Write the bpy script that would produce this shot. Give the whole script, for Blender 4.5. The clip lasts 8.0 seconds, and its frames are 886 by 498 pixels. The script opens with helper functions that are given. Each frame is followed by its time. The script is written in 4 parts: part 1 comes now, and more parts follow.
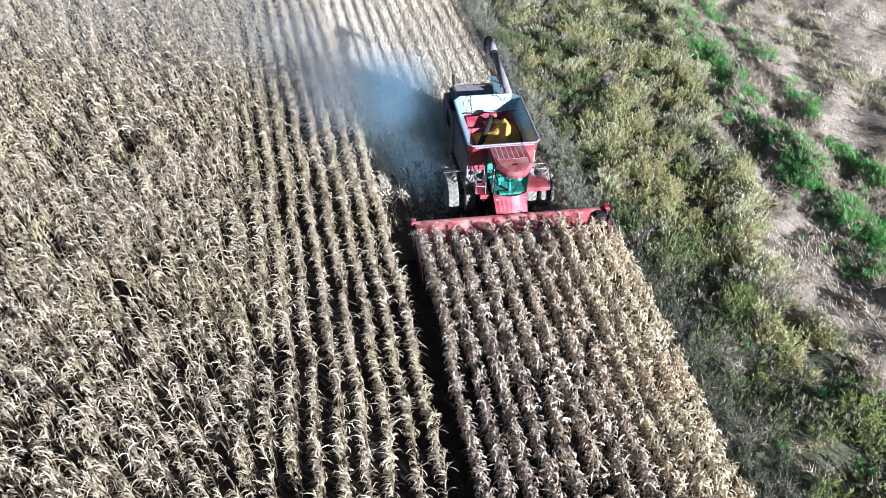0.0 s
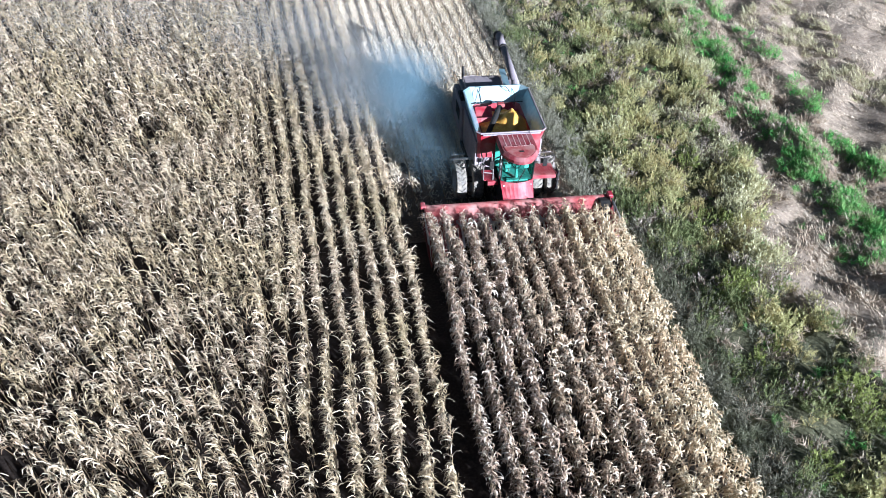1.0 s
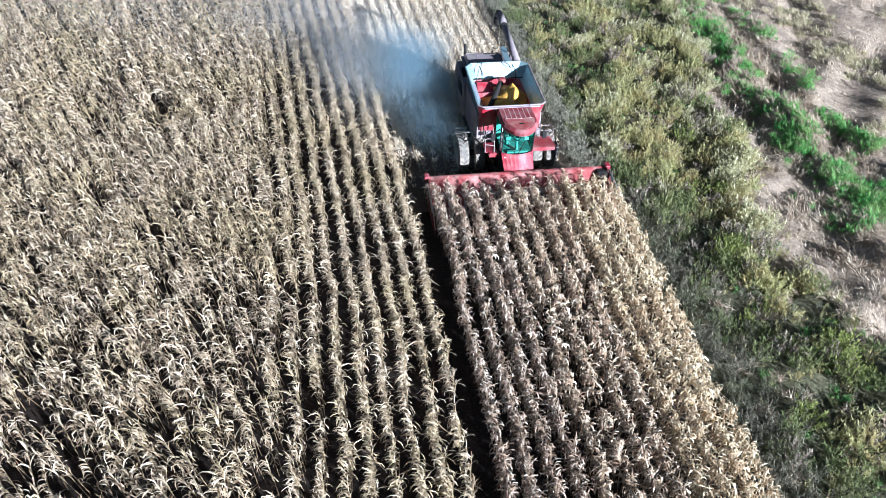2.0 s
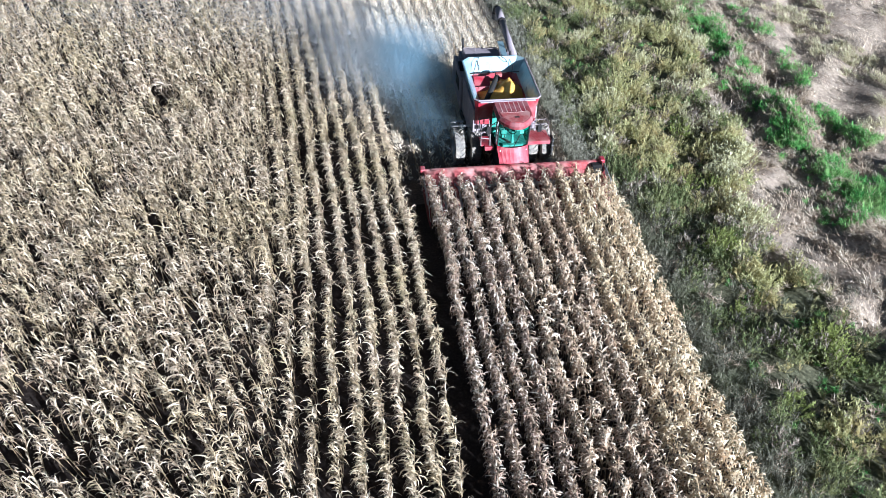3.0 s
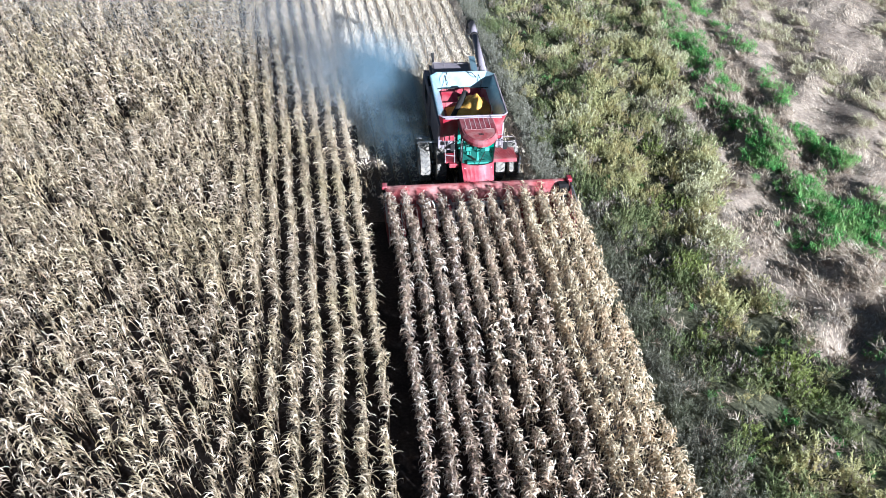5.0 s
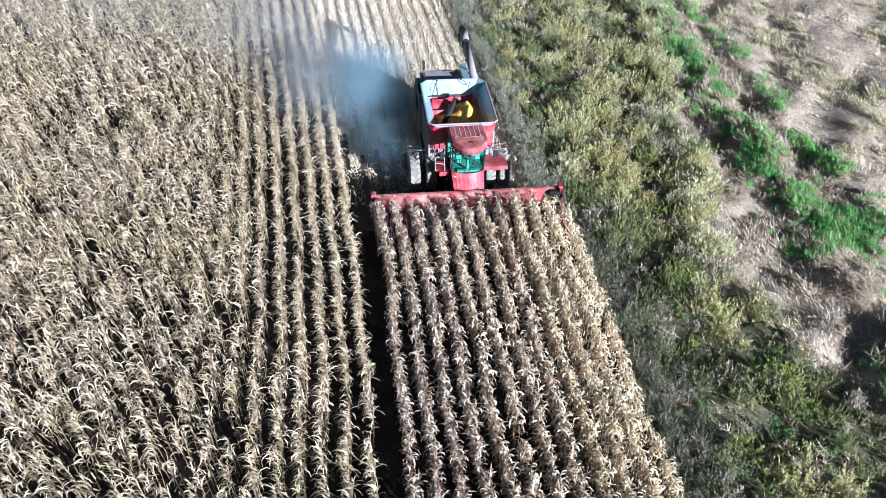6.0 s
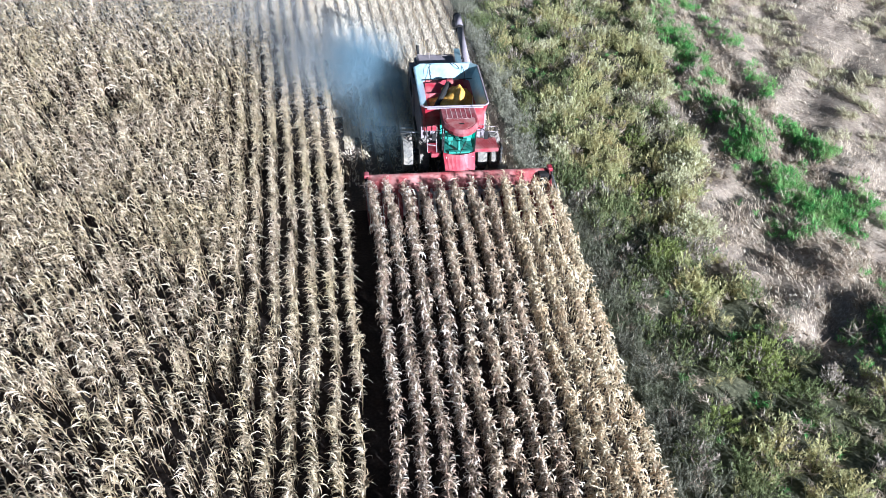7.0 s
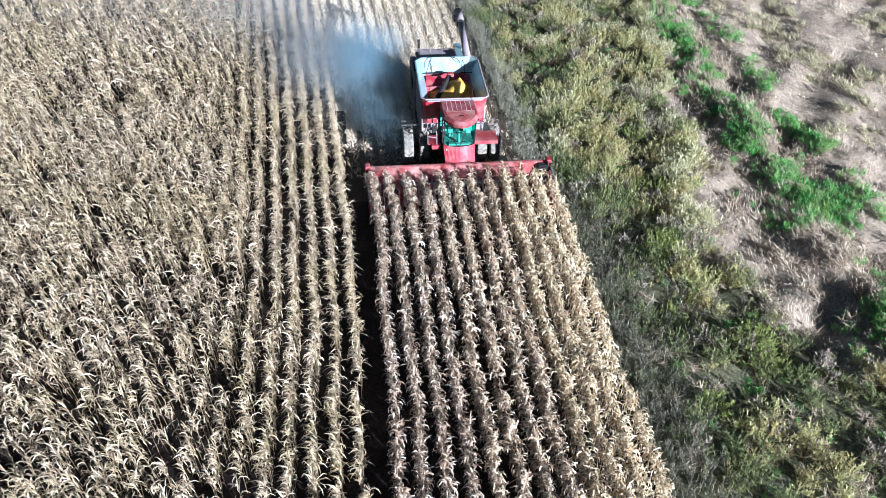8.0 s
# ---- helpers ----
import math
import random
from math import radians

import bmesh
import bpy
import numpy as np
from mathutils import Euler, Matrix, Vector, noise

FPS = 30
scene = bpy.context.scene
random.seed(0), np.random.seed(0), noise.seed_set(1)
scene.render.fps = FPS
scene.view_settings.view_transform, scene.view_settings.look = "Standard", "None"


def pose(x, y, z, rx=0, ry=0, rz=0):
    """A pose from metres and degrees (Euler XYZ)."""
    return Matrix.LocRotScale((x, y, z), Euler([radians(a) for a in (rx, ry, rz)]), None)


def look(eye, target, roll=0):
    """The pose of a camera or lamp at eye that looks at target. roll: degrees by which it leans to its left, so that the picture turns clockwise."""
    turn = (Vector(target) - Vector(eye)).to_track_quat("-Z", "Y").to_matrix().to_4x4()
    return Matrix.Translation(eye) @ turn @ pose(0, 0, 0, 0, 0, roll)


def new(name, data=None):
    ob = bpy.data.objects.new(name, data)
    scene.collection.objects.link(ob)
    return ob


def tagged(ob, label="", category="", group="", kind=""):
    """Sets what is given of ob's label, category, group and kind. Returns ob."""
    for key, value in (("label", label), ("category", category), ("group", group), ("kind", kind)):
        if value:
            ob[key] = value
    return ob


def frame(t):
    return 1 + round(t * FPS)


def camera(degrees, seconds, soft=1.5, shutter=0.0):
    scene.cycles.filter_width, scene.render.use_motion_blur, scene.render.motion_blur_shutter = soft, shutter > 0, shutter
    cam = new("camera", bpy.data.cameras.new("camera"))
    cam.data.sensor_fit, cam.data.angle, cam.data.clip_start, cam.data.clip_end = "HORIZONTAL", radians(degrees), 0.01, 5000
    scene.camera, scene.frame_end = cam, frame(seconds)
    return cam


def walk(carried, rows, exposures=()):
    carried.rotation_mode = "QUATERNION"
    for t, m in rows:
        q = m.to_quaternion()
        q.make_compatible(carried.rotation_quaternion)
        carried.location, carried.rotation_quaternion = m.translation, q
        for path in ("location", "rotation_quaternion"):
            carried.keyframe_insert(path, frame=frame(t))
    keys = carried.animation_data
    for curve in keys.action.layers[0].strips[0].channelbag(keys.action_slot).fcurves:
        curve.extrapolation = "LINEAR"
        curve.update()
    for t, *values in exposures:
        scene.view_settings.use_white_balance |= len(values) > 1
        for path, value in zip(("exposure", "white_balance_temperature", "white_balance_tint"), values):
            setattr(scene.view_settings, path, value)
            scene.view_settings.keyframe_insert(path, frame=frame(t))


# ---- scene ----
cam = camera(55.3, 8.0, soft=0.0)
PATH = [
    (0, (-8.606, -31.164, 25.147), (-8.336, -29.626, 23.897), 1.5),
    (0.5, (-8.77, -31.844, 25.095), (-8.507, -30.292, 23.86), 1.1),
    (1, (-8.915, -32.861, 25.047), (-8.66, -31.31, 23.811), 1.8),
    (1.5, (-9.067, -33.971, 25.063), (-8.819, -32.426, 23.818), 2.0),
    (2, (-9.193, -34.811, 25.097), (-8.947, -33.269, 23.847), 1.5),
    (3.5, (-8.346, -35.414, 25.085), (-8.116, -33.872, 23.832), 1.6),
    (4, (-7.783, -35.164, 25.029), (-7.555, -33.618, 23.781), 1.4),
    (4.5, (-7.084, -34.88, 24.978), (-6.861, -33.329, 23.735), 2.1),
    (6, (-5.678, -34.36, 24.707), (-5.467, -32.79, 23.487), 1.5),
    (6.5, (-5.454, -34.766, 24.665), (-5.247, -33.198, 23.44), 0.9),
    (7, (-5.324, -35.604, 24.659), (-5.116, -34.04, 23.429), 1.8),
    (7.5, (-5.188, -36.164, 24.652), (-4.987, -34.606, 23.414), 1.7),
    (8, (-5.065, -36.441, 24.608), (-4.873, -34.874, 23.38), 1.5),
]
walk(cam, [(t, look(eye, target, roll)) for t, eye, target, roll in PATH], [(0.0, 1.81, 5260, 9), (8.0, 1.81, 5260, 9)])

# ---------------------------------------------------------------- light
SUN_EL = radians(16.0)
SUN_DIR = Vector((0.58 * math.cos(SUN_EL), -0.815 * math.cos(SUN_EL), math.sin(SUN_EL)))
world = bpy.data.worlds.new("sky")
scene.world = world
world.use_nodes = True
wn = world.node_tree.nodes
sky = wn.new("ShaderNodeTexSky")
sky.sky_type = "NISHITA"
sky.sun_disc = False
sky.sun_elevation = SUN_EL
sky.sun_rotation = math.atan2(SUN_DIR.x, SUN_DIR.y)
wn["Background"].inputs["Strength"].default_value = 0.0125
world.node_tree.links.new(sky.outputs["Color"], wn["Background"].inputs["Color"])
sun_data = bpy.data.lights.new("sun", "SUN")
sun_data.energy = 5.0
sun_data.angle = radians(0.5)
sun_data.color = (1.0, 0.965, 0.93)
sun = new("sun", sun_data)
sun.matrix_world = look(SUN_DIR * 100, (0, 0, 0))

# ---------------------------------------------------------------- materials


def ramp(nodes, stops):
    r = nodes.new("ShaderNodeValToRGB")
    while len(r.color_ramp.elements) < len(stops):
        r.color_ramp.elements.new(0.5)
    for e, (p, c) in zip(r.color_ramp.elements, stops):
        e.position, e.color = p, (*c, 1)
    return r


def surface(name, colours, rough=0.6, metal=0.0, grain=8.0, stain=0.7, bump=0.2, source="noise", through_light=0.0, stain_colour=None, stain_amount=0.35, coat=0.0, thin=0.0, shine=0.2):
    """A material whose colour runs over `colours` by noise, by object or by island, with a second, coarser stain."""
    m = bpy.data.materials.new(name)
    m.use_nodes = True
    n, l = m.node_tree.nodes, m.node_tree.links
    b = n["Principled BSDF"]
    b.inputs["Roughness"].default_value = rough
    b.inputs["Metallic"].default_value = metal
    b.inputs["Coat Weight"].default_value = coat
    b.inputs["Specular IOR Level"].default_value = shine
    geo = n.new("ShaderNodeNewGeometry")
    fine = n.new("ShaderNodeTexNoise")
    fine.inputs["Scale"].default_value = grain
    fine.inputs["Detail"].default_value = 5
    coarse = n.new("ShaderNodeTexNoise")
    coarse.inputs["Scale"].default_value = stain
    coarse.inputs["Detail"].default_value = 4
    l.new(geo.outputs["Position"], fine.inputs["Vector"])
    l.new(geo.outputs["Position"], coarse.inputs["Vector"])
    k = len(colours)
    r = ramp(n, [(0.25 + 0.5 * i / max(1, k - 1) if source == "noise" else i / max(1, k - 1), c) for i, c in enumerate(colours)])
    if source == "island":
        l.new(geo.outputs["Random Per Island"], r.inputs["Fac"])
    elif source == "object":
        info = n.new("ShaderNodeObjectInfo")
        l.new(info.outputs["Random"], r.inputs["Fac"])
    else:
        l.new(fine.outputs["Fac"], r.inputs["Fac"])
    mix = n.new("ShaderNodeMix")
    mix.data_type = "RGBA"
    sc = stain_colour or tuple(0.55 * v for v in colours[0])
    mix.inputs["B"].default_value = (*sc, 1)
    edge = n.new("ShaderNodeMapRange")
    edge.inputs["From Min"].default_value, edge.inputs["From Max"].default_value = 0.42, 0.68
    edge.inputs["To Max"].default_value = stain_amount
    l.new(coarse.outputs["Fac"], edge.inputs["Value"])
    l.new(edge.outputs["Result"], mix.inputs["Factor"])
    l.new(r.outputs["Color"], mix.inputs["A"])
    l.new(mix.outputs["Result"], b.inputs["Base Color"])
    if bump:
        bm_ = n.new("ShaderNodeBump")
        bm_.inputs["Strength"].default_value = bump
        bm_.inputs["Distance"].default_value = 0.02
        l.new(fine.outputs["Fac"], bm_.inputs["Height"])
        l.new(bm_.outputs["Normal"], b.inputs["Normal"])
    if through_light:
        tr = n.new("ShaderNodeBsdfTranslucent")
        ms = n.new("ShaderNodeMixShader")
        ms.inputs["Fac"].default_value = through_light
        l.new(mix.outputs["Result"], tr.inputs["Color"])
        l.new(b.outputs["BSDF"], ms.inputs[1])
        l.new(tr.outputs["BSDF"], ms.inputs[2])
        l.new(ms.outputs["Shader"], n["Material Output"].inputs["Surface"])
        if thin:
            clear = n.new("ShaderNodeBsdfTransparent")
            veil = n.new("ShaderNodeMixShader")
            veil.inputs["Fac"].default_value = thin
            l.new(ms.outputs["Shader"], veil.inputs[1])
            l.new(clear.outputs["BSDF"], veil.inputs[2])
            l.new(veil.outputs["Shader"], n["Material Output"].inputs["Surface"])
    return m


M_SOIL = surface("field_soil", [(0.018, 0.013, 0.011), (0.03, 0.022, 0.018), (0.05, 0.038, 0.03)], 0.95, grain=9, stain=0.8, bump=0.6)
M_STUBBLE_SOIL = surface("chaff_covered_soil", [(0.3, 0.235, 0.17), (0.48, 0.4, 0.305), (0.64, 0.56, 0.45)], 0.95, grain=14, stain=1.1, bump=0.6)
M_DARK_SOIL = surface("dark_brown_soil", [(0.055, 0.042, 0.034), (0.1, 0.078, 0.06), (0.17, 0.135, 0.105)], 0.95, grain=9, stain=0.8, bump=0.6)
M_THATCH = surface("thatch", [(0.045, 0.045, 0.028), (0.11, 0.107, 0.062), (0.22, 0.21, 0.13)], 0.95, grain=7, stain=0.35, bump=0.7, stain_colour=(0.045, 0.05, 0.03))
M_DRYSOIL = surface("bleached_grass_mat", [(0.22, 0.168, 0.125), (0.36, 0.29, 0.22), (0.5, 0.42, 0.335)], 0.95, grain=6, stain=0.6, bump=0.8, stain_colour=(0.13, 0.1, 0.08), stain_amount=0.65)
M_CORN = surface("dry_corn_leaf", [(0.17, 0.118, 0.078), (0.37, 0.285, 0.194), (0.53, 0.433, 0.314), (0.7, 0.6, 0.455)], 0.6, grain=30, stain=0.35, bump=0.1, source="island", through_light=0.02, stain_colour=(0.44, 0.355, 0.175), stain_amount=0.5)
M_CORN_FRONT = surface("dry_brown_corn_leaf", [(0.12, 0.074, 0.05), (0.31, 0.22, 0.158), (0.5, 0.4, 0.31), (0.76, 0.68, 0.58)], 0.6, grain=30, stain=0.5, bump=0.1, source="island", through_light=0.02, stain_colour=(0.26, 0.17, 0.12), stain_amount=0.35)
M_CORN_MID = surface("dry_drab_corn_leaf", [(0.18, 0.115, 0.075), (0.41, 0.305, 0.21), (0.6, 0.485, 0.36), (0.8, 0.71, 0.57)], 0.6, grain=30, stain=0.5, bump=0.1, source="island", through_light=0.02, stain_colour=(0.4, 0.26, 0.16), stain_amount=0.35)
M_CORN_EDGE = surface("pale_tan_corn_leaf", [(0.34, 0.24, 0.13), (0.54, 0.425, 0.265), (0.68, 0.57, 0.39), (0.8, 0.71, 0.53)], 0.6, grain=30, stain=0.5, bump=0.1, source="island", through_light=0.05, stain_colour=(0.5, 0.3, 0.17), stain_amount=0.3)
M_STALK = surface("dry_corn_stalk", [(0.2, 0.145, 0.085), (0.36, 0.28, 0.17)], 0.6, grain=20, stain=2.0, source="island")
M_HUSK = surface("corn_residue", [(0.5, 0.41, 0.295), (0.66, 0.56, 0.42), (0.8, 0.71, 0.56)], 0.7, grain=20, stain=0.6, source="island", bump=0.1)
M_GREYWEED = surface("dead_weed_stems", [(0.045, 0.047, 0.032), (0.125, 0.12, 0.083), (0.28, 0.26, 0.2)], 0.8, grain=20, stain=0.6, source="island", through_light=0.15, bump=0, stain_colour=(0.1, 0.125, 0.05), stain_amount=0.5)
M_PALESTEM = surface("bleached_weed_stems", [(0.12, 0.118, 0.085), (0.27, 0.26, 0.195), (0.46, 0.43, 0.345)], 0.8, grain=20, stain=0.6, source="island", through_light=0.2, bump=0, stain_colour=(0.2, 0.21, 0.12), stain_amount=0.4)
M_OLIVE = surface("yellow_olive_weed_leaves", [(0.29, 0.285, 0.12), (0.48, 0.47, 0.225), (0.66, 0.635, 0.37)], 0.75, grain=20, stain=0.9, source="island", through_light=0.45, bump=0, stain_colour=(0.44, 0.33, 0.15), stain_amount=0.65)
M_GREENWEED = surface("dull_green_weed_leaves", [(0.09, 0.12, 0.046), (0.2, 0.24, 0.098), (0.34, 0.37, 0.18)], 0.75, grain=20, stain=0.9, source="island", through_light=0.45, bump=0, stain_colour=(0.25, 0.23, 0.11), stain_amount=0.5)
M_BROWNWEED = surface("withered_weed_leaves", [(0.18, 0.14, 0.105), (0.34, 0.285, 0.23), (0.52, 0.46, 0.39)], 0.8, grain=20, stain=0.9, source="island", through_light=0.2, bump=0)
M_PALEWEED = surface("pale_seeding_weed", [(0.34, 0.33, 0.18), (0.56, 0.54, 0.34), (0.78, 0.74, 0.53)], 0.75, grain=20, stain=0.9, source="island", through_light=0.4, bump=0, stain_colour=(0.38, 0.36, 0.17), stain_amount=0.5)
M_BRIGHTWEED = surface("fresh_yellow_green_leaves", [(0.16, 0.2, 0.05), (0.3, 0.34, 0.1), (0.44, 0.47, 0.19)], 0.7, grain=20, stain=0.9, source="island", through_light=0.45, bump=0, stain_colour=(0.2, 0.23, 0.08))
M_LUSH = surface("lush_grass_blades", [(0.05, 0.19, 0.045), (0.13, 0.38, 0.095), (0.34, 0.58, 0.2)], 0.55, grain=20, stain=1.1, source="island", through_light=0.4, bump=0, stain_colour=(0.46, 0.5, 0.22), stain_amount=0.5, shine=0.1)
M_DRYGRASS = surface("bleached_dry_grass", [(0.31, 0.24, 0.175), (0.5, 0.415, 0.31), (0.68, 0.59, 0.47)], 0.8, grain=20, stain=0.6, source="island", through_light=0.25, bump=0, stain_colour=(0.32, 0.24, 0.17), stain_amount=0.65)
M_TALLGRASS = surface("pale_olive_tall_grass", [(0.3, 0.27, 0.15), (0.48, 0.44, 0.27), (0.64, 0.59, 0.41)], 0.7, grain=20, stain=0.7, source="island", through_light=0.3, bump=0, stain_colour=(0.34, 0.27, 0.19))

M_RED = surface("dusty_red_paint", [(0.22, 0.01, 0.022), (0.31, 0.016, 0.034)], 0.5, grain=14, stain=1.6, bump=0.03, stain_colour=(0.34, 0.15, 0.15), stain_amount=0.6, coat=0.15, shine=0.5)
M_REDDUST = surface("red_paint_under_chaff_dust", [(0.23, 0.027, 0.032), (0.33, 0.085, 0.083)], 0.75, grain=10, stain=1.7, bump=0.1, stain_colour=(0.4, 0.27, 0.24), stain_amount=0.6)
M_ROOF = surface("dust_filmed_red_roof", [(0.16, 0.018, 0.028), (0.24, 0.048, 0.054)], 0.65, grain=9, stain=2.2, bump=0.03, stain_colour=(0.28, 0.16, 0.16), stain_amount=0.55)
M_RIB = surface("worn_pink_rib", [(0.42, 0.26, 0.25), (0.52, 0.36, 0.34)], 0.7, grain=14, stain=2.0, bump=0.03)
M_GREYPAINT = surface("grey_dusted_paint", [(0.17, 0.145, 0.165), (0.27, 0.235, 0.255)], 0.7, grain=10, stain=1.2, bump=0.05, stain_colour=(0.42, 0.37, 0.33))
M_DARK = surface("black_plastic", [(0.01, 0.01, 0.011), (0.02, 0.019, 0.019)], 0.7, grain=20, stain=2.0, bump=0.05, stain_colour=(0.045, 0.038, 0.032), shine=0.2)
M_EXT = surface("pale_grain_tank_sheet", [(0.16, 0.27, 0.32), (0.24, 0.36, 0.41)], 0.35, metal=0.3, grain=5, stain=1.5, bump=0.03, stain_colour=(0.5, 0.47, 0.42), stain_amount=0.3, shine=0.5)
M_STEEL = surface("worn_steel", [(0.3, 0.3, 0.3), (0.48, 0.47, 0.45)], 0.45, metal=0.7, grain=18, stain=2.5, bump=0.05, stain_colour=(0.25, 0.2, 0.15))
M_RAIL = surface("dusty_grey_rail", [(0.2, 0.17, 0.17), (0.32, 0.28, 0.27)], 0.6, metal=0.2, grain=18, stain=2.5, bump=0.05)
M_TYRE = surface("dusty_tyre_rubber", [(0.09, 0.085, 0.08), (0.24, 0.22, 0.19)], 0.9, grain=12, stain=3.0, bump=0.2, stain_colour=(0.33, 0.29, 0.23), stain_amount=0.6)
M_GRAIN = surface("shelled_corn", [(0.42, 0.16, 0.025), (0.66, 0.34, 0.06), (0.85, 0.6, 0.18)], 0.55, grain=60, stain=3.0, bump=0.5, stain_colour=(0.5, 0.2, 0.03))
M_SEAT = surface("cab_fabric", [(0.05, 0.055, 0.055), (0.1, 0.11, 0.11)], 0.8, grain=20)
M_TRIM = surface("cab_grey_trim", [(0.24, 0.25, 0.25), (0.36, 0.37, 0.37)], 0.6, grain=20)
M_LENS = surface("lamp_lens", [(0.8, 0.82, 0.82), (0.9, 0.9, 0.9)], 0.1, grain=20, bump=0, shine=0.5)
M_DUST = surface("chaff_dust", [(0.58, 0.59, 0.6), (0.68, 0.68, 0.67)], 1.0, grain=2, stain=0.5, bump=0, source="island", through_light=0.4, thin=0.55)
# the same dust with the blue of skylit shade put into its colour
M_SHADE_DUST = surface("shade_blue_dust", [(0.23, 0.36, 0.45), (0.32, 0.46, 0.55)], 1.0, grain=2, stain=0.5, bump=0, source="island", through_light=0.5, thin=0.4)
# worn red paint with the shade among the corn put into its colour
M_SHADED_RED = surface("shaded_worn_red_paint", [(0.09, 0.012, 0.016), (0.16, 0.03, 0.03)], 0.7, grain=12, stain=2.0, bump=0.05, stain_colour=(0.12, 0.09, 0.07))

M_GLASS = bpy.data.materials.new("green_tinted_cab_glass")
M_GLASS.use_nodes = True
_n, _l = M_GLASS.node_tree.nodes, M_GLASS.node_tree.links
_t = _n.new("ShaderNodeBsdfTransparent")
_t.inputs["Color"].default_value = (0.16, 0.72, 0.56, 1)
_g = _n.new("ShaderNodeBsdfGlossy")
_g.inputs["Roughness"].default_value = 0.05
_m = _n.new("ShaderNodeMixShader")
_m.inputs["Fac"].default_value = 0.06
_l.new(_t.outputs["BSDF"], _m.inputs[1])
_l.new(_g.outputs["BSDF"], _m.inputs[2])
_l.new(_m.outputs["Shader"], _n["Material Output"].inputs["Surface"])

# ---------------------------------------------------------------- mesh helpers
rng = np.random.default_rng(7)


def raw_mesh(name, verts, quads, materials, index=None, smooth=False):
    """A mesh from arrays of corners and four-sided faces."""
    verts = np.asarray(verts, dtype=np.float32).reshape(-1, 3)
    quads = np.asarray(quads, dtype=np.int32)
    k = quads.shape[1]
    me = bpy.data.meshes.new(name)
    me.vertices.add(len(verts))
    me.vertices.foreach_set("co", verts.ravel())
    me.loops.add(quads.size)
    me.loops.foreach_set("vertex_index", quads.ravel())
    me.polygons.add(len(quads))
    me.polygons.foreach_set("loop_start", np.arange(0, quads.size, k, dtype=np.int32))
    for m in materials:
        me.materials.append(m)
    if index is not None:
        me.polygons.foreach_set("material_index", np.asarray(index, dtype=np.int32))
    if smooth:
        me.polygons.foreach_set("use_smooth", np.ones(len(quads), dtype=bool))
    me.update(calc_edges=True)
    return me


def part(name, bm, material, parent, label="", smooth=False):
    """Links a bmesh as one mesh object under a thing or a part."""
    bmesh.ops.recalc_face_normals(bm, faces=bm.faces)
    me = bpy.data.meshes.new(name)
    bm.to_mesh(me)
    bm.free()
    me.materials.append(material)
    if smooth:
        for p in me.polygons:
            p.use_smooth = True
    ob = new(name, me)
    ob.parent = parent
    if label:
        tagged(ob, label=label)
    return ob


def box(cx, cy, cz, sx, sy, sz, bevel=0.0, turn=None, bm=None):
    bm = bm or bmesh.new()
    m = Matrix.Translation((cx, cy, cz)) @ (turn or Matrix()) @ Matrix.Diagonal((sx, sy, sz, 1))
    made = bmesh.ops.create_cube(bm, size=1, matrix=m)["verts"]
    if bevel:
        edges = list({e for v in made for e in v.link_edges})
        bmesh.ops.bevel(bm, geom=edges, offset=bevel, segments=2, affect="EDGES", profile=0.5)
    return bm


def slab(profile, x0, x1, bevel=0.0, bm=None):
    """A closed outline in y and z, drawn out along x."""
    bm = bm or bmesh.new()
    a = [bm.verts.new((x0, y, z)) for y, z in profile]
    b = [bm.verts.new((x1, y, z)) for y, z in profile]
    faces = [bm.faces.new(a), bm.faces.new(list(reversed(b)))]
    for i in range(len(a)):
        j = (i + 1) % len(a)
        faces.append(bm.faces.new((a[i], b[i], b[j], a[j])))
    if bevel:
        edges = list({e for f in faces for e in f.edges})
        bmesh.ops.bevel(bm, geom=edges, offset=bevel, segments=2, affect="EDGES", profile=0.5)
    return bm


def tube(points, r, sides=8, bm=None, caps=True):
    """A round bar along points; r is one radius or one for each point."""
    bm = bm or bmesh.new()
    pts = [Vector(p) for p in points]
    rs = r if isinstance(r, (list, tuple)) else [r] * len(pts)
    rings = []
    for i, p in enumerate(pts):
        d = (pts[min(i + 1, len(pts) - 1)] - pts[max(i - 1, 0)]).normalized()
        u = d.cross(Vector((0, 0, 1)) if abs(d.z) < 0.9 else Vector((1, 0, 0))).normalized()
        v = d.cross(u)
        rings.append([bm.verts.new(p + rs[i] * (math.cos(a) * u + math.sin(a) * v)) for a in [2 * math.pi * k / sides for k in range(sides)]])
    for a, b in zip(rings, rings[1:]):
        for i in range(sides):
            j = (i + 1) % sides
            bm.faces.new((a[i], a[j], b[j], b[i]))
    if caps:
        bm.faces.new(rings[0])
        bm.faces.new(list(reversed(rings[-1])))
    return bm


def shell(rings, bm=None, close=True, cap_first=False, cap_last=False):
    """Joins rings of equal length with faces."""
    bm = bm or bmesh.new()
    vs = [[bm.verts.new(p) for p in ring] for ring in rings]
    n = len(vs[0])
    for a, b in zip(vs, vs[1:]):
        for i in range(n if close else n - 1):
            j = (i + 1) % n
            bm.faces.new((a[i], a[j], b[j], b[i]))
    if cap_first:
        bm.faces.new(vs[0])
    if cap_last:
        bm.faces.new(vs[-1])
    return bm


def thing(name, label, category, group="", kind=""):
    return tagged(new(name), label=label, category=category, group=group, kind=kind)


# ---------------------------------------------------------------- lie of the land
ROW = 0.8
FIRST_ROW = -4.12
LEFT_ROW = -5.35


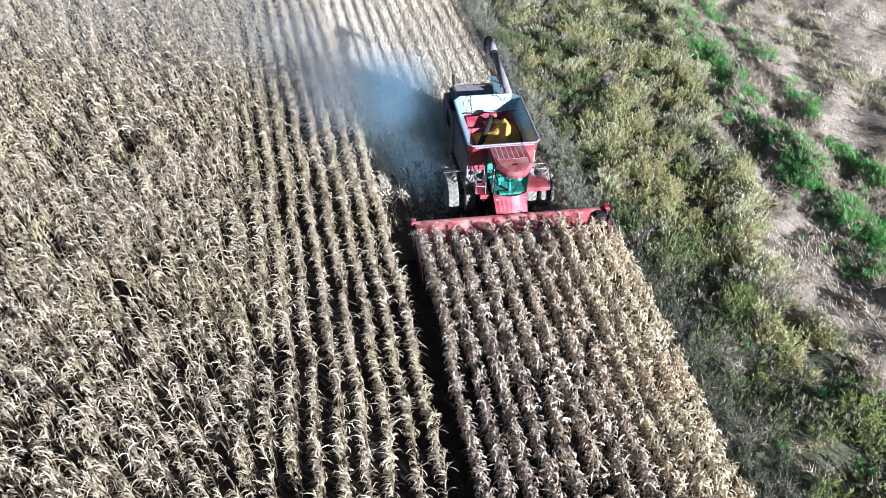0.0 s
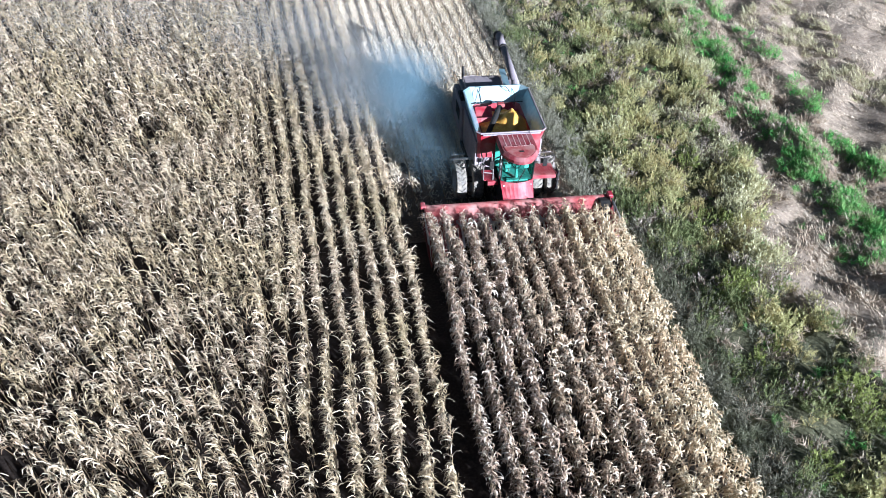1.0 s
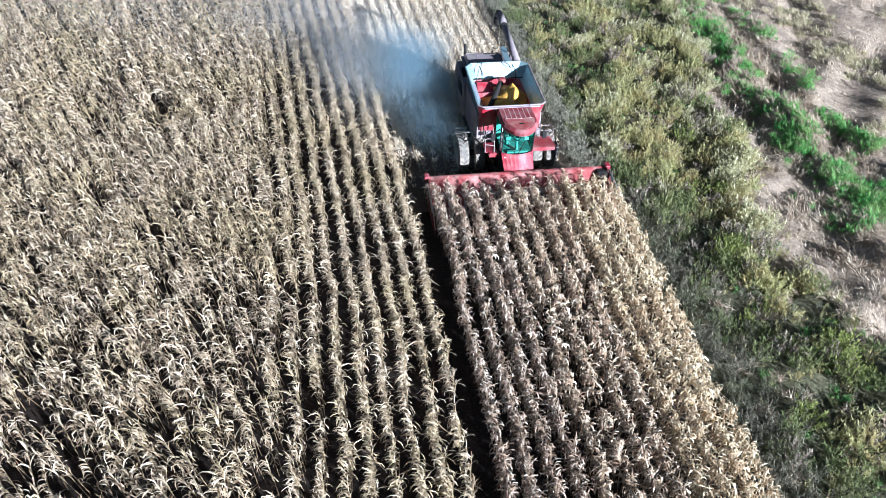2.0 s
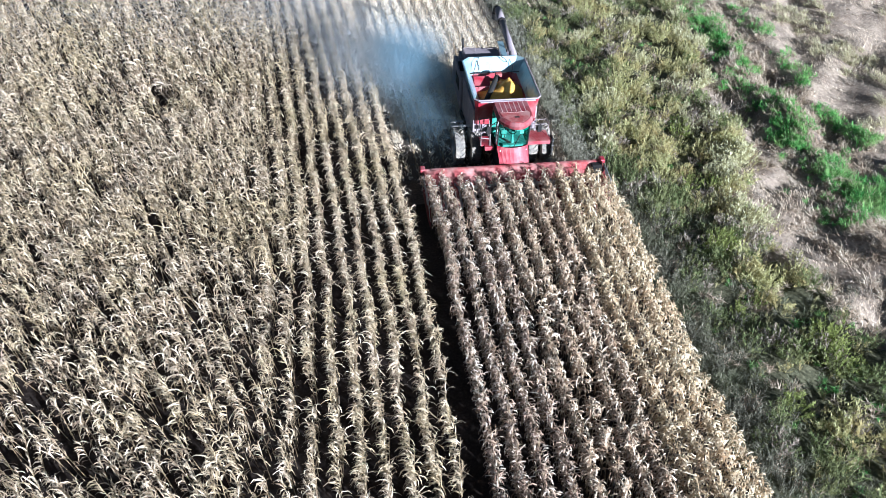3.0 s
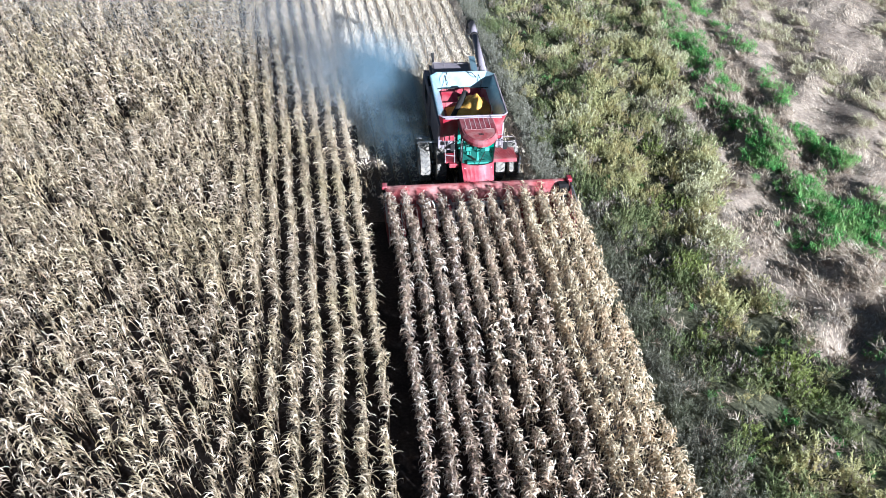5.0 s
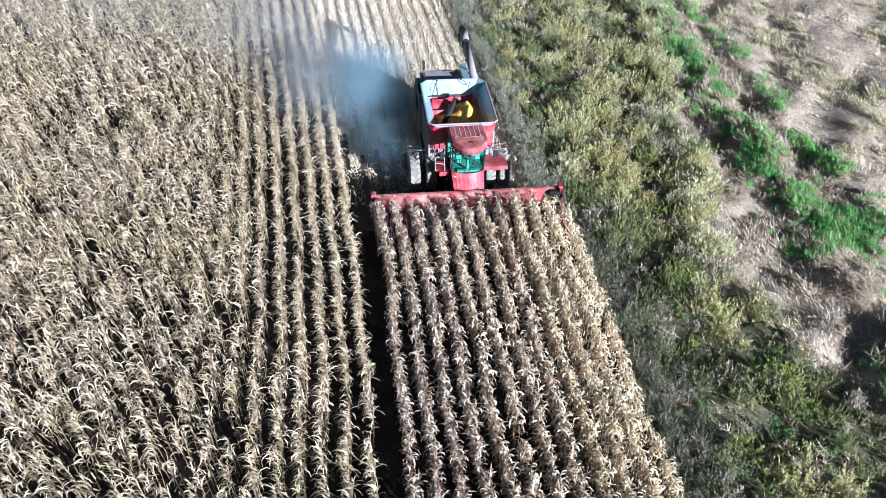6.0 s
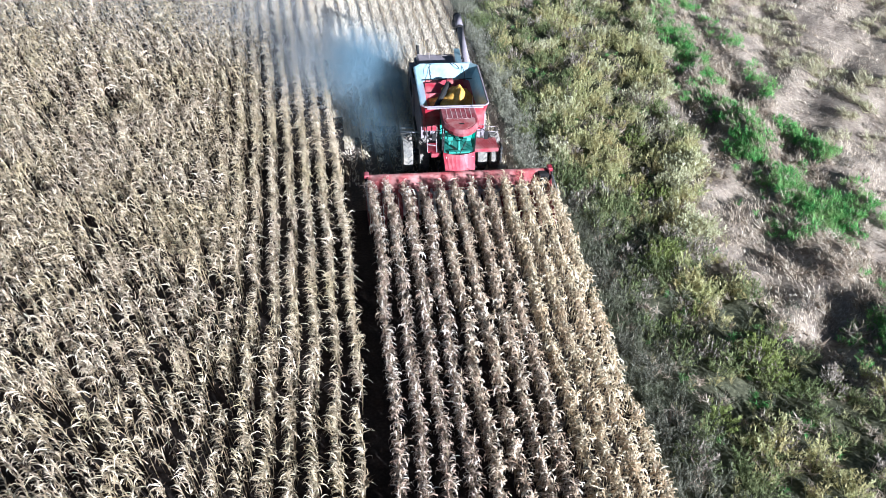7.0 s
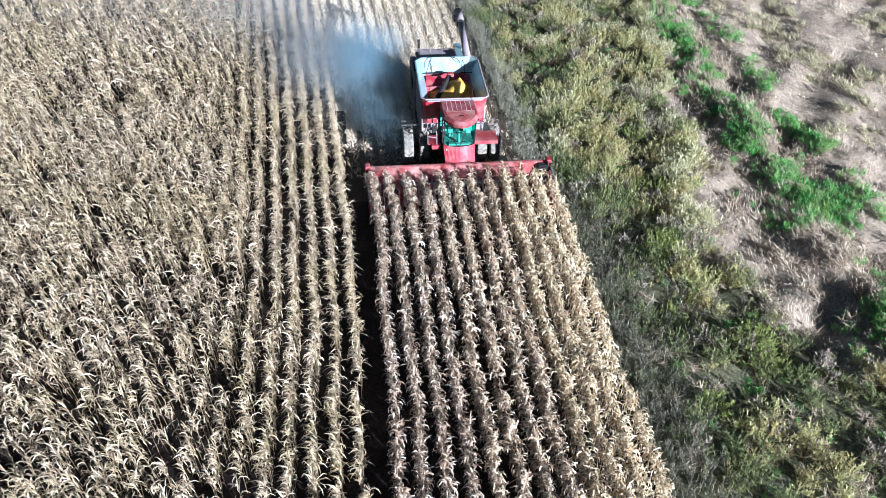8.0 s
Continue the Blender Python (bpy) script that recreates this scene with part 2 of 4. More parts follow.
def bend(y):
    """How far the rows left standing swing sideways as they run away beside the machine."""
    y = np.asarray(y, dtype=float)
    return -0.053 * np.log1p(np.exp((np.clip(y, -60, 45) + 9.0) / 2.0)) * 2.0 - 0.0008 * np.clip(y, 0, 45) ** 2


def weed_edge(y):
    """Where the field ends on its right side."""
    y = np.asarray(y, dtype=float)
    return np.where(y < -0.5, 4.85, 3.6 - 0.0013 * np.clip(y, 0, 45) ** 2)


def shrub_edge(y):
    """Where the weeds give way to dry grass."""
    y = np.asarray(y, dtype=float)
    return 12.5 + 0.19 * np.clip(y, -6, 60) + 0.6 * np.clip(-8.5 - y, 0, 14) + 0.7 * np.sin(y * 0.55) + 0.4 * np.sin(y * 1.3 + 1)


def strip_left(y):
    """The nearer bank of the green ditch."""
    y = np.clip(np.asarray(y, dtype=float), -60, 60)
    return 17.3 + 0.035 * y + 0.45 * np.sin(y * 0.42 + 0.4)


def strip_right(y):
    """The farther bank of the green ditch."""
    y = np.clip(np.asarray(y, dtype=float), -60, 60)
    return 20.8 + 0.02 * y + 0.35 * np.sin(y * 0.35 + 2.2)


HOLLOWS = ((15.6, 12.0, 0.9), (15.7, 6.0, 0.9), (15.4, 3.5, 0.7), (19.9, 4.0, 0.8), (11.0, -7.4, 0.9), (13.4, -8.4, 0.8), (14.2, -12.5, 1.1), (11.0, -10.8, 0.8), (17.2, 10.6, 0.6), (9.2, -15.8, 0.9), (14.4, -1.2, 0.5))


def hollow(x, y):
    """How deep the ground sinks into the small washed-out hollows, from 0 to 1."""
    return np.clip(sum(np.exp(-(((x - cx) / r) ** 2 + ((y - cy) / (1.2 * r)) ** 2)) for cx, cy, r in HOLLOWS), 0, 1)


def lumps(x, y):
    """Soft unevenness without any list of heights."""
    return (0.16 + 0.14 * np.clip((x - 13) / 4, 0, 1)) * np.sin(0.9 * x + 1.3 * np.sin(0.31 * y)) * np.sin(0.7 * y + 0.9 * np.sin(0.4 * x)) + 0.09 * np.sin(2.1 * x + 0.6) * np.sin(1.9 * y + 0.4 * x) + 0.05 * np.sin(3.7 * x + 1.4 * y) * np.sin(3.1 * y - x)


def ground_height(x, y):
    x, y = np.asarray(x, dtype=float), np.asarray(y, dtype=float)
    wild = np.clip((x - 5.2) / 3.0, 0, 1) * np.clip((90 - np.abs(x)) / 30, 0, 1) * np.clip((90 - np.abs(y)) / 30, 0, 1)
    banks = 0.28 * np.exp(-(((x - strip_left(y) - 0.3) / 1.0) ** 2)) + 0.18 * np.exp(-(((x - strip_right(y)) / 0.9) ** 2))
    return wild * (lumps(x, y) + banks - 0.55 * hollow(x, y))


def build_ground():
    far = np.array([-2500.0, -900, -350, -150, -90, -65])
    xs = np.concatenate([far, np.arange(-50, 4.1, 0.6), np.arange(4.5, 34, 0.4), np.arange(34.4, 60.1, 0.6), -far[::-1] + 10])
    ys = np.concatenate([far, np.arange(-50, 70.1, 0.6), -far[::-1] + 15])
    gx, gy = np.meshgrid(xs, ys)
    v = np.stack([gx, gy, ground_height(gx, gy)], -1).reshape(-1, 3)
    ny, nx = gx.shape
    i = (np.arange(ny - 1)[:, None] * nx + np.arange(nx - 1)[None, :]).ravel()
    q = np.stack([i, i + 1, i + nx + 1, i + nx], -1)
    c = v[q].mean(1)
    wob = 0.35 * np.sin(c[:, 1] * 2.3) + 0.2 * np.sin(c[:, 1] * 5.1)
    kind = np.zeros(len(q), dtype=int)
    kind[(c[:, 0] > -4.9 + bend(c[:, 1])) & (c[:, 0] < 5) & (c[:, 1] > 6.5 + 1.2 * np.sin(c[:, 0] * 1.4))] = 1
    # darker soil from the header back to the chaff, left of x = 2
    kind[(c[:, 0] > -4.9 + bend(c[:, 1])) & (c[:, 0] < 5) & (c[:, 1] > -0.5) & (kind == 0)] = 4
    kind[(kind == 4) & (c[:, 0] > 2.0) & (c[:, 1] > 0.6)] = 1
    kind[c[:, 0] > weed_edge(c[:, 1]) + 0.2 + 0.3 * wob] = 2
    kind[c[:, 0] > shrub_edge(c[:, 1]) + wob] = 3
    ob = new("ground", raw_mesh("ground", v, q, [M_SOIL, M_STUBBLE_SOIL, M_THATCH, M_DRYSOIL, M_DARK_SOIL], kind, smooth=True))
    tagged(ob, "dark field soil running into weedy thatch and bleached grass", "ground", kind="structure")


build_ground()

# ---------------------------------------------------------------- corn
SEG = 3


def ribbon_faces(start, seg):
    return [(start + 2 * s, start + 2 * s + 1, start + 2 * s + 3, start + 2 * s + 2) for s in range(seg)]


def corn_variant(g, LEAVES=16, broad=1.0, sweep=0.45, reach=(0.34, 0.72), lean_out=0.78, droop=(85, 190)):
    """One dry corn plant: stalk, arching leaves that stream away from the wind, a hanging ear and a broken tassel. All variants share their faces."""
    v, faces, index = [], [], []
    top = g.uniform(1.85, 2.15)
    lean = g.normal(0, 0.03, 2)
    for z, r in ((0, 0.016), (1.1, 0.014), (top, 0.006)):
        for a in (0, 2.1, 4.2):
            v.append((r * math.cos(a) + lean[0] * z * z * 0.4, r * math.sin(a) + lean[1] * z * z * 0.4, z))
    for s in range(2):
        for a in range(3):
            faces.append((3 * s + a, 3 * s + (a + 1) % 3, 3 * s + 3 + (a + 1) % 3, 3 * s + 3 + a))
            index.append(1)
    side = g.uniform(0, 2 * math.pi)
    for k in range(LEAVES):
        low = k < 2
        h = (0.6 + 0.35 * k if low else 1.2 + (top - 1.22) * (k - 2) / (LEAVES - 3)) + g.normal(0, 0.04)
        a = 2.75 + g.normal(0, sweep) if g.random() < lean_out else g.uniform(0, 6.28)
        upper = k / (LEAVES - 1)
        length = g.uniform(*reach) * (0.7 if low else 1 - 0.2 * upper)
        width = broad * g.uniform(0.026, 0.05) * (1.3 if low else 1.05 - 0.2 * upper)
        pitch = radians(g.uniform(0, 62))
        fall = radians(g.uniform(*droop)) / SEG
        twist = g.uniform(-0.5, 0.5)
        p = np.array([lean[0] * h * h * 0.4, lean[1] * h * h * 0.4, h])
        roll = g.uniform(-0.4, 0.4)
        start = len(v)
        for s in range(SEG + 1):
            d = np.array([math.cos(a) * math.cos(pitch), math.sin(a) * math.cos(pitch), math.sin(pitch)])
            across = np.array([-math.sin(a) * math.cos(roll), math.cos(a) * math.cos(roll), math.sin(roll)])
            w = width * (0.6, 1.0, 0.8, 0.12)[s]
            v.append(tuple(p - across * w * 0.5))
            v.append(tuple(p + across * w * 0.5))
            p = p + d * length / SEG
            pitch -= fall * g.uniform(0.6, 1.4)
            a += g.normal(0, 0.35)
            roll += twist * g.uniform(0, 1.2)
        faces += ribbon_faces(start, SEG)
        index += [0] * SEG
    a, h, start = side + 0.3, g.uniform(0.9, 1.15), len(v)
    for d, z, r in ((0.04, h, 0.03), (0.15, h - 0.2, 0.022)):
        for q in range(4):
            v.append((d * math.cos(a) + r * math.cos(q * 1.571), d * math.sin(a) + r * math.sin(q * 1.571), z))
    for q in range(4):
        faces.append((start + q, start + (q + 1) % 4, start + 4 + (q + 1) % 4, start + 4 + q))
        index.append(0)
    for k in range(3):
        a, start = g.uniform(0, 6.28), len(v)
        x0, y0 = lean[0] * top * top * 0.4, lean[1] * top * top * 0.4
        dx, dy, dz = 0.13 * math.cos(a), 0.13 * math.sin(a), g.uniform(-0.02, 0.12)
        v += [(x0 - 0.006, y0, top - 0.02), (x0 + 0.006, y0, top - 0.02), (x0 + dx - 0.004, y0 + dy, top + dz), (x0 + dx + 0.004, y0 + dy, top + dz)]
        faces += ribbon_faces(start, 1)
        index.append(1)
    return np.array(v), faces, index


VARIANTS = 28


def corn_kind(leaves, broad, **kw):
    made = [corn_variant(rng, leaves, broad, **kw) for _ in range(VARIANTS)]
    return np.stack([m[0] for m in made]), np.array(made[0][1]), np.array(made[0][2])


NEAR, FAR, BEHIND = corn_kind(15, 1.05), corn_kind(11, 1.5), corn_kind(8, 2.4)
FRONT = corn_kind(20, 1.2, sweep=1.0, reach=(0.36, 0.7), lean_out=0.25, droop=(130, 250))
SHARED = {m: [raw_mesh("corn_plant", FRONT[0][k], FRONT[1], [m, M_STALK], FRONT[2]) for k in range(14)] for m in (M_CORN_FRONT, M_CORN_MID, M_CORN_EDGE)}


def scatter(templates, which, x, y, z, yaw, size, tip_x=None, tip_y=None):
    """Turns, sizes and places templates; gives corners in one array."""
    t = templates[which]
    c, s = np.cos(yaw)[:, None], np.sin(yaw)[:, None]
    px = (t[..., 0] * c - t[..., 1] * s) * size[:, None]
    py = (t[..., 0] * s + t[..., 1] * c) * size[:, None]
    pz = t[..., 2] * size[:, None]
    if tip_x is not None:
        px, py = px + tip_x[:, None] * pz, py + tip_y[:, None] * pz
    return np.stack([px + x[:, None], py + y[:, None], pz + z[:, None]], -1)


def repeat_faces(faces, verts_each, count):
    return (np.asarray(faces)[None] + (np.arange(count) * verts_each)[:, None, None]).reshape(-1, np.asarray(faces).shape[1])


def corn_row(x_row, y0, y1, label, swaying=True, singles=None, skip=0.06, step=0.195, height=1.0, near=None, leaf=None, drawn=0.0):
    """One planted row; plants inside the stretch `singles` are parts of their own."""
    near, leaf = near or NEAR, leaf or M_CORN
    y = np.concatenate([np.arange(-44.0, -33.0, 0.6), np.arange(-33.0, y0, 0.2), np.arange(y0, min(y1, 6.0), step), np.arange(6.0, y1, step * 1.1)])
    n = len(y)
    y = y + rng.normal(0, 0.05, n)
    x = x_row + rng.normal(0, 0.02, n) + 0.05 * np.sin(y * 0.9 + x_row)
    x = x + bend(y) if swaying else x - drawn * np.clip((y + 3.5) / 3.0, 0, 1)
    hole = np.sin(0.43 * x + 1.1 * np.sin(0.37 * y)) * np.sin(0.51 * y + 0.8 * np.sin(0.29 * x + 2)) + 0.35 * np.sin(1.7 * x + 2.3 * y)
    tuft = np.sin(5.3 * x + 2 * np.sin(1.9 * y)) * np.sin(5.9 * y + 2 * np.sin(1.7 * x))
    keep = rng.random(n) > skip + np.where(swaying, 0.16 * np.clip((-5.0 - y) / 8.0, 0, 1), 0.0) + np.where((hole > 0.93) & swaying, 0.55, 0.0) + np.where(tuft > 0.2, 0.6, 0.0) * np.clip((-8.0 - x) / 5.0, 0.15, 1)
    x, y = x[keep], y[keep]
    n = len(y)
    yaw = rng.normal(0.0, 0.5, n)
    size = height * rng.normal(1.0, 0.06, n) * (1 + 0.04 * np.sin(x * 0.8 + y * 0.35))
    if not swaying:
        size = size * (1 - 0.15 * np.clip((y + 2.4) / 1.4, 0, 1))
    wild = np.clip((-9.0 - x) / 5.5, 0, 1)
    x = x + wild * rng.normal(0, 0.2, n)
    tx, ty = rng.normal(-0.02, 0.03, n) + wild * rng.normal(-0.16, 0.13, n), rng.normal(0.0, 0.05, n) + wild * rng.normal(0.03, 0.08, n)
    size = size * (1 + 0.1 * wild)
    which = rng.integers(0, VARIANTS, n)
    row = tagged(new("corn_row"), label, "corn", group="standing corn rows")
    joined = np.ones(n, dtype=bool)
    if singles:
        own = (y > singles[0]) & (y < singles[1])
        joined = ~own
        for i in np.nonzero(own)[0]:
            p = new("corn_plant", SHARED[leaf][which[i] % 14])
            p.parent = row
            p.matrix_basis = Matrix.LocRotScale((x[i], y[i], 0), Euler((-ty[i], tx[i], yaw[i])), (size[i],) * 3)
    for (plants, faces, index), part_of in ((near, joined & (y > y0) & (y <= 9)), (FAR, y > 9), (BEHIND, y <= y0)):
        m = int(part_of.sum())
        if m == 0:
            continue
        v = scatter(plants, which[part_of], x[part_of], y[part_of], np.zeros(m), yaw[part_of], size[part_of], tx[part_of], ty[part_of])
        body = new("corn_stand", raw_mesh("corn_stand", v, repeat_faces(faces, plants.shape[1], m), [leaf, M_STALK], np.tile(index, m)))
        body.parent = row
        tagged(body, kind="stuff")


for k in range(12):
    edge = k > 7
    corn_row(FIRST_ROW + k * 0.79, -23.5, -0.62 + rng.uniform(-0.2, 0.1), "row of pale tan corn along the field edge" if edge else "row of dry brownish corn standing before the header", False, (-19.0, -15.4), step=0.17 if edge else 0.185, height=0.84 if k == 11 else 1.0, near=FRONT, leaf=M_CORN_EDGE if edge else M_CORN_MID if k > 3 else M_CORN_FRONT, drawn=max(0.0, 0.45 - 0.12 * k))
for k in range(34):
    corn_row(LEFT_ROW - ROW * k - (0.1 if k > 19 else 0), -23.0, 35.0, "row of dry bleached corn in the uncut field", True, step=0.19 if k < 30 else 0.25)

# ---------------------------------------------------------------- combine harvester


def tyre_mesh(radius, width, lugs):
    """A chevron-lugged tractor tyre about the x axis."""
    ring = [(-0.5, 0.62), (-0.5, 0.86), (-0.42, 0.94), (-0.2, 0.965), (0.2, 0.965), (0.42, 0.94), (0.5, 0.86), (0.5, 0.62)]
    rings = []
    for k in range(36):
        a = 2 * math.pi * k / 36
        rings.append([(u * width, r * radius * math.cos(a), r * radius * math.sin(a)) for u, r in ring])
    rings.append(rings[0])
    bm = shell(rings, close=False)
    for k in range(lugs):
        for s in (-1, 1):
            a = 2 * math.pi * (k + (0.5 if s > 0 else 0)) / lugs
            m = Matrix.Rotation(a, 4, "X") @ Matrix.Translation((s * width * 0.24, 0, radius * 0.975)) @ Matrix.Rotation(s * radians(42), 4, "Z") @ Matrix.Diagonal((width * 0.56, 0.06, 0.06, 1))
            bmesh.ops.create_cube(bm, size=1, matrix=m)
    bmesh.ops.remove_doubles(bm, verts=bm.verts, dist=0.0005)
    return bm


def wheel(parent, x, y, radius, width, side):
    t = part("wheel", tyre_mesh(radius, width, 22), M_TYRE, parent, "dusty lugged rubber tyre", smooth=False)
    t.location = (x, y, radius)
    rim = shell([[(u * side, r * radius * math.cos(a), r * radius * math.sin(a)) for a in [2 * math.pi * k / 24 for k in range(24)]]
                 for u, r in ((width * 0.46, 0.63), (width * 0.4, 0.58), (width * 0.1, 0.52), (width * 0.12, 0.3), (width * 0.2, 0.26), (width * 0.2, 0.01))], cap_last=True)
    part("rim", rim, M_STEEL, t, "pale painted wheel rim")
    for k in range(8):
        a = 2 * math.pi * k / 8
        bolt = tube([(side * width * 0.1, 0.38 * radius * math.cos(a), 0.38 * radius * math.sin(a)), (side * width * 0.17, 0.38 * radius * math.cos(a), 0.38 * radius * math.sin(a))], 0.02, 6)
        part("wheel_bolt", bolt, M_STEEL, t)


def octagon(w, y0, y1, cf, cb, z_front, z_back):
    pts = [(-w + cf, y0), (w - cf, y0), (w, y0 + cf), (w, y1 - cb), (w - cb, y1), (-w + cb, y1), (-w, y1 - cb), (-w, y0 + cf)]
    return [(x, y, z_front + (z_back - z_front) * (y - y0) / (y1 - y0)) for x, y in pts]


def railing(parent, loops, r=0.02, label="bent steel handrail"):
    for pts in loops:
        part("handrail", tube(pts, r, 6), M_RAIL, parent, label)


def build_combine():
    c = thing("combine_harvester", "large dusty red combine harvester with an open full grain tank", "harvester")
    c.location = (0.12, 0, 0)
    # body
    part("body", slab([(2.75, 1.05), (2.75, 2.45), (6.5, 2.45), (6.5, 3.3), (9.2, 3.3), (9.6, 2.75), (9.75, 1.7), (8.9, 1.05), (5.2, 0.85)], -1.5, 1.5, 0.05), M_GREYPAINT, c, "dust-greyed lower body")
    for s in (-1, 1):
        part("side_panel", slab([(2.8, 1.35), (2.8, 3.25), (6.3, 3.25), (6.3, 1.2)], s * 1.505, s * 1.7, 0.04), M_GREYPAINT, c, "dust-greyed side panel")
        part("rear_side_panel", slab([(6.36, 1.2), (6.36, 3.25), (9.1, 3.25), (9.45, 2.7), (9.5, 1.6)], s * 1.505, s * 1.82, 0.06), M_GREYPAINT, c, "dust-greyed rear side panel")
        part("side_shield", slab([(3.9, 0.75), (3.9, 1.3), (6.9, 1.15), (6.9, 0.75)], s * 1.56, s * 1.74, 0.02), M_DARK, c, "black lower shield")
        for k in range(6):
            part("louvre", box(s * 1.825, 7.0 + 0.2 * k, 2.5, 0.03, 0.13, 0.7, 0.01), M_DARK, c)
    # engine deck behind the tank
    part("engine_deck", box(-0.05, 8.1, 3.38, 2.95, 2.4, 0.14, 0.04), M_GREYPAINT, c, "mauve dust-covered engine deck")
    part("engine_cover", box(-0.35, 8.35, 3.56, 2.1, 1.5, 0.3, 0.1), M_GREYPAINT, c, "rounded dusty engine cover")
    part("air_screen", tube([(-1.45, 7.6, 3.05), (-1.75, 7.6, 3.05)], 0.52, 24), M_DARK, c, "dark rotary air screen")
    part("exhaust_pipe", tube([(-1.3, 9.15, 3.3), (-1.3, 9.15, 3.85), (-1.32, 9.25, 4.2)], [0.07, 0.07, 0.08], 10), M_DARK, c, "sooty exhaust stack")
    railing(c, [[(-1.4, 8.45, 3.4), (-1.4, 8.45, 4.0), (-0.7, 8.55, 4.0), (-0.7, 8.55, 3.4)], [(0.0, 8.55, 3.4), (0.0, 8.55, 3.85), (0.7, 8.55, 3.85), (0.7, 8.55, 3.4)]])
    part("straw_chopper", slab([(9.0, 0.7), (9.0, 1.6), (9.8, 1.5), (10.2, 0.75)], -1.15, 1.15, 0.04), M_DARK, c, "black straw chopper")
    for k in range(8):
        part("spreader_vane", box(-1.0 + k * 0.285, 10.05, 0.75, 0.02, 0.4, 0.25), M_STEEL, c)
    # grain tank
    low, mid, rim = octagon(1.6, 2.62, 6.5, 0.12, 0.12, 2.45, 2.45), octagon(1.6, 2.62, 6.5, 0.12, 0.12, 3.28, 3.28), octagon(1.74, 2.35, 6.85, 0.2, 0.36, 3.98, 4.16)
    inner_mid, inner_rim = octagon(1.27, 2.72, 6.42, 0.12, 0.2, 3.3, 3.42), octagon(1.68, 2.42, 6.78, 0.2, 0.35, 3.99, 4.17)
    floor = [(x * 0.55, 4.6 + (y - 4.6) * 0.5, 2.62) for x, y, z in mid]
    tank = shell([low, mid, inner_mid, floor], cap_last=True)
    part("grain_tank", tank, M_RED, c, "red grain tank hopper")
    for i in range(8):
        j = (i + 1) % 8
        q = [mid[i], mid[j], rim[j], rim[i]]
        qi = [inner_mid[i], inner_mid[j], inner_rim[j], inner_rim[i]]
        bm = shell([q, qi], cap_first=True, cap_last=True)
        part("tank_extension", bm, M_RED if i in (0, 1, 7) else M_EXT, c, "red front tank extension" if i in (0, 1, 7) else "pale sheet grain tank extension")
    for i in range(8):
        j = (i + 1) % 8
        part("rim_edge", tube([Vector(rim[i]) + Vector((0, 0, 0.01)), Vector(rim[j]) + Vector((0, 0, 0.01))], 0.045, 6), M_GREYPAINT if i in (0, 1, 2, 7) else M_EXT, c, "rolled tank rim")
    part("level_sensor", tube([(0.42, 3.35, 2.9), (0.42, 3.35, 3.42)], [0.13, 0.16], 10), M_EXT, c, "pale level sensor post")
    part("sloping_sheet", slab([(5.0, 3.05), (5.95, 3.5), (5.98, 3.46), (5.03, 3.0)], -1.2, -0.35), M_RED, c, "sloping red tank sheet")
    part("front_rim_ledge", box(0, 2.36, 3.92, 2.9, 0.2, 0.08, 0.02), M_GREYPAINT, c, "dusty ledge along the tank front")
    # fill auger and braces inside the tank
    part("fill_auger", tube([(-0.95, 3.75, 2.9), (0.05, 5.55, 3.66)], 0.15, 12), M_DARK, c, "dark slanting fill auger")
    part("fill_auger_hood", box(0.12, 5.65, 3.72, 0.36, 0.3, 0.2, 0.04), M_REDDUST, c, "dusty red auger hood")
    part("tank_divider", slab([(4.9, 2.7), (5.0, 3.35), (5.06, 3.35), (4.96, 2.7)], -1.4, -0.35), M_RED, c, "red divider sheet")
    for x in (-0.95, 0.9):
        part("tank_brace", tube([(x, 6.75, 4.08), (x + 0.12, 6.35, 3.85), (x + 0.05, 6.0, 3.5)], 0.018, 6), M_DARK, c)
    part("cross_bar", tube([(-1.5, 6.1, 3.6), (1.5, 6.1, 3.6)], 0.025, 8), M_DARK, c)
    part("cable_loop", tube([(0.35, 6.85, 4.1), (0.42, 6.6, 4.3), (0.6, 6.4, 4.25), (0.75, 6.5, 4.0), (0.7, 6.8, 3.95)], 0.02, 6), M_DARK, c)
    part("cable_loop", tube([(-0.75, 6.9, 4.1), (-0.85, 6.6, 4.3), (-0.95, 6.3, 4.1), (-0.9, 6.1, 3.8)], 0.02, 6), M_DARK, c)
    # unloading auger folded back
    base, tip = Vector((1.23, 7.2, 4.09)), Vector((1.5, 13.3, 4.1))
    auger = part("unloading_auger", tube([base, base.lerp(tip, 0.72)], 0.19, 16), M_GREYPAINT, c, "long dusty grey unloading tube folded back", smooth=True)
    part("outer_tube", tube([base.lerp(tip, 0.715), tip], 0.225, 16), M_GREYPAINT, auger, "mauve outer section", smooth=True)
    part("joint_collar", tube([base.lerp(tip, 0.705), base.lerp(tip, 0.73)], 0.25, 16), M_DARK, auger)
    part("spout", tube([tip - Vector((0, 0.1, 0)), tip + Vector((0, 0.25, -0.08)), tip + Vector((-0.02, 0.42, -0.4)), tip + Vector((-0.02, 0.45, -0.75))], [0.24, 0.27, 0.25, 0.22], 14), M_DARK, auger, "black rubber spout")
    part("auger_elbow", tube([(1.2, 7.05, 2.9), (1.2, 7.08, 3.7), (1.21, 7.15, 4.0), (1.24, 7.4, 4.1)], [0.24, 0.24, 0.23, 0.21], 14), M_GREYPAINT, c)
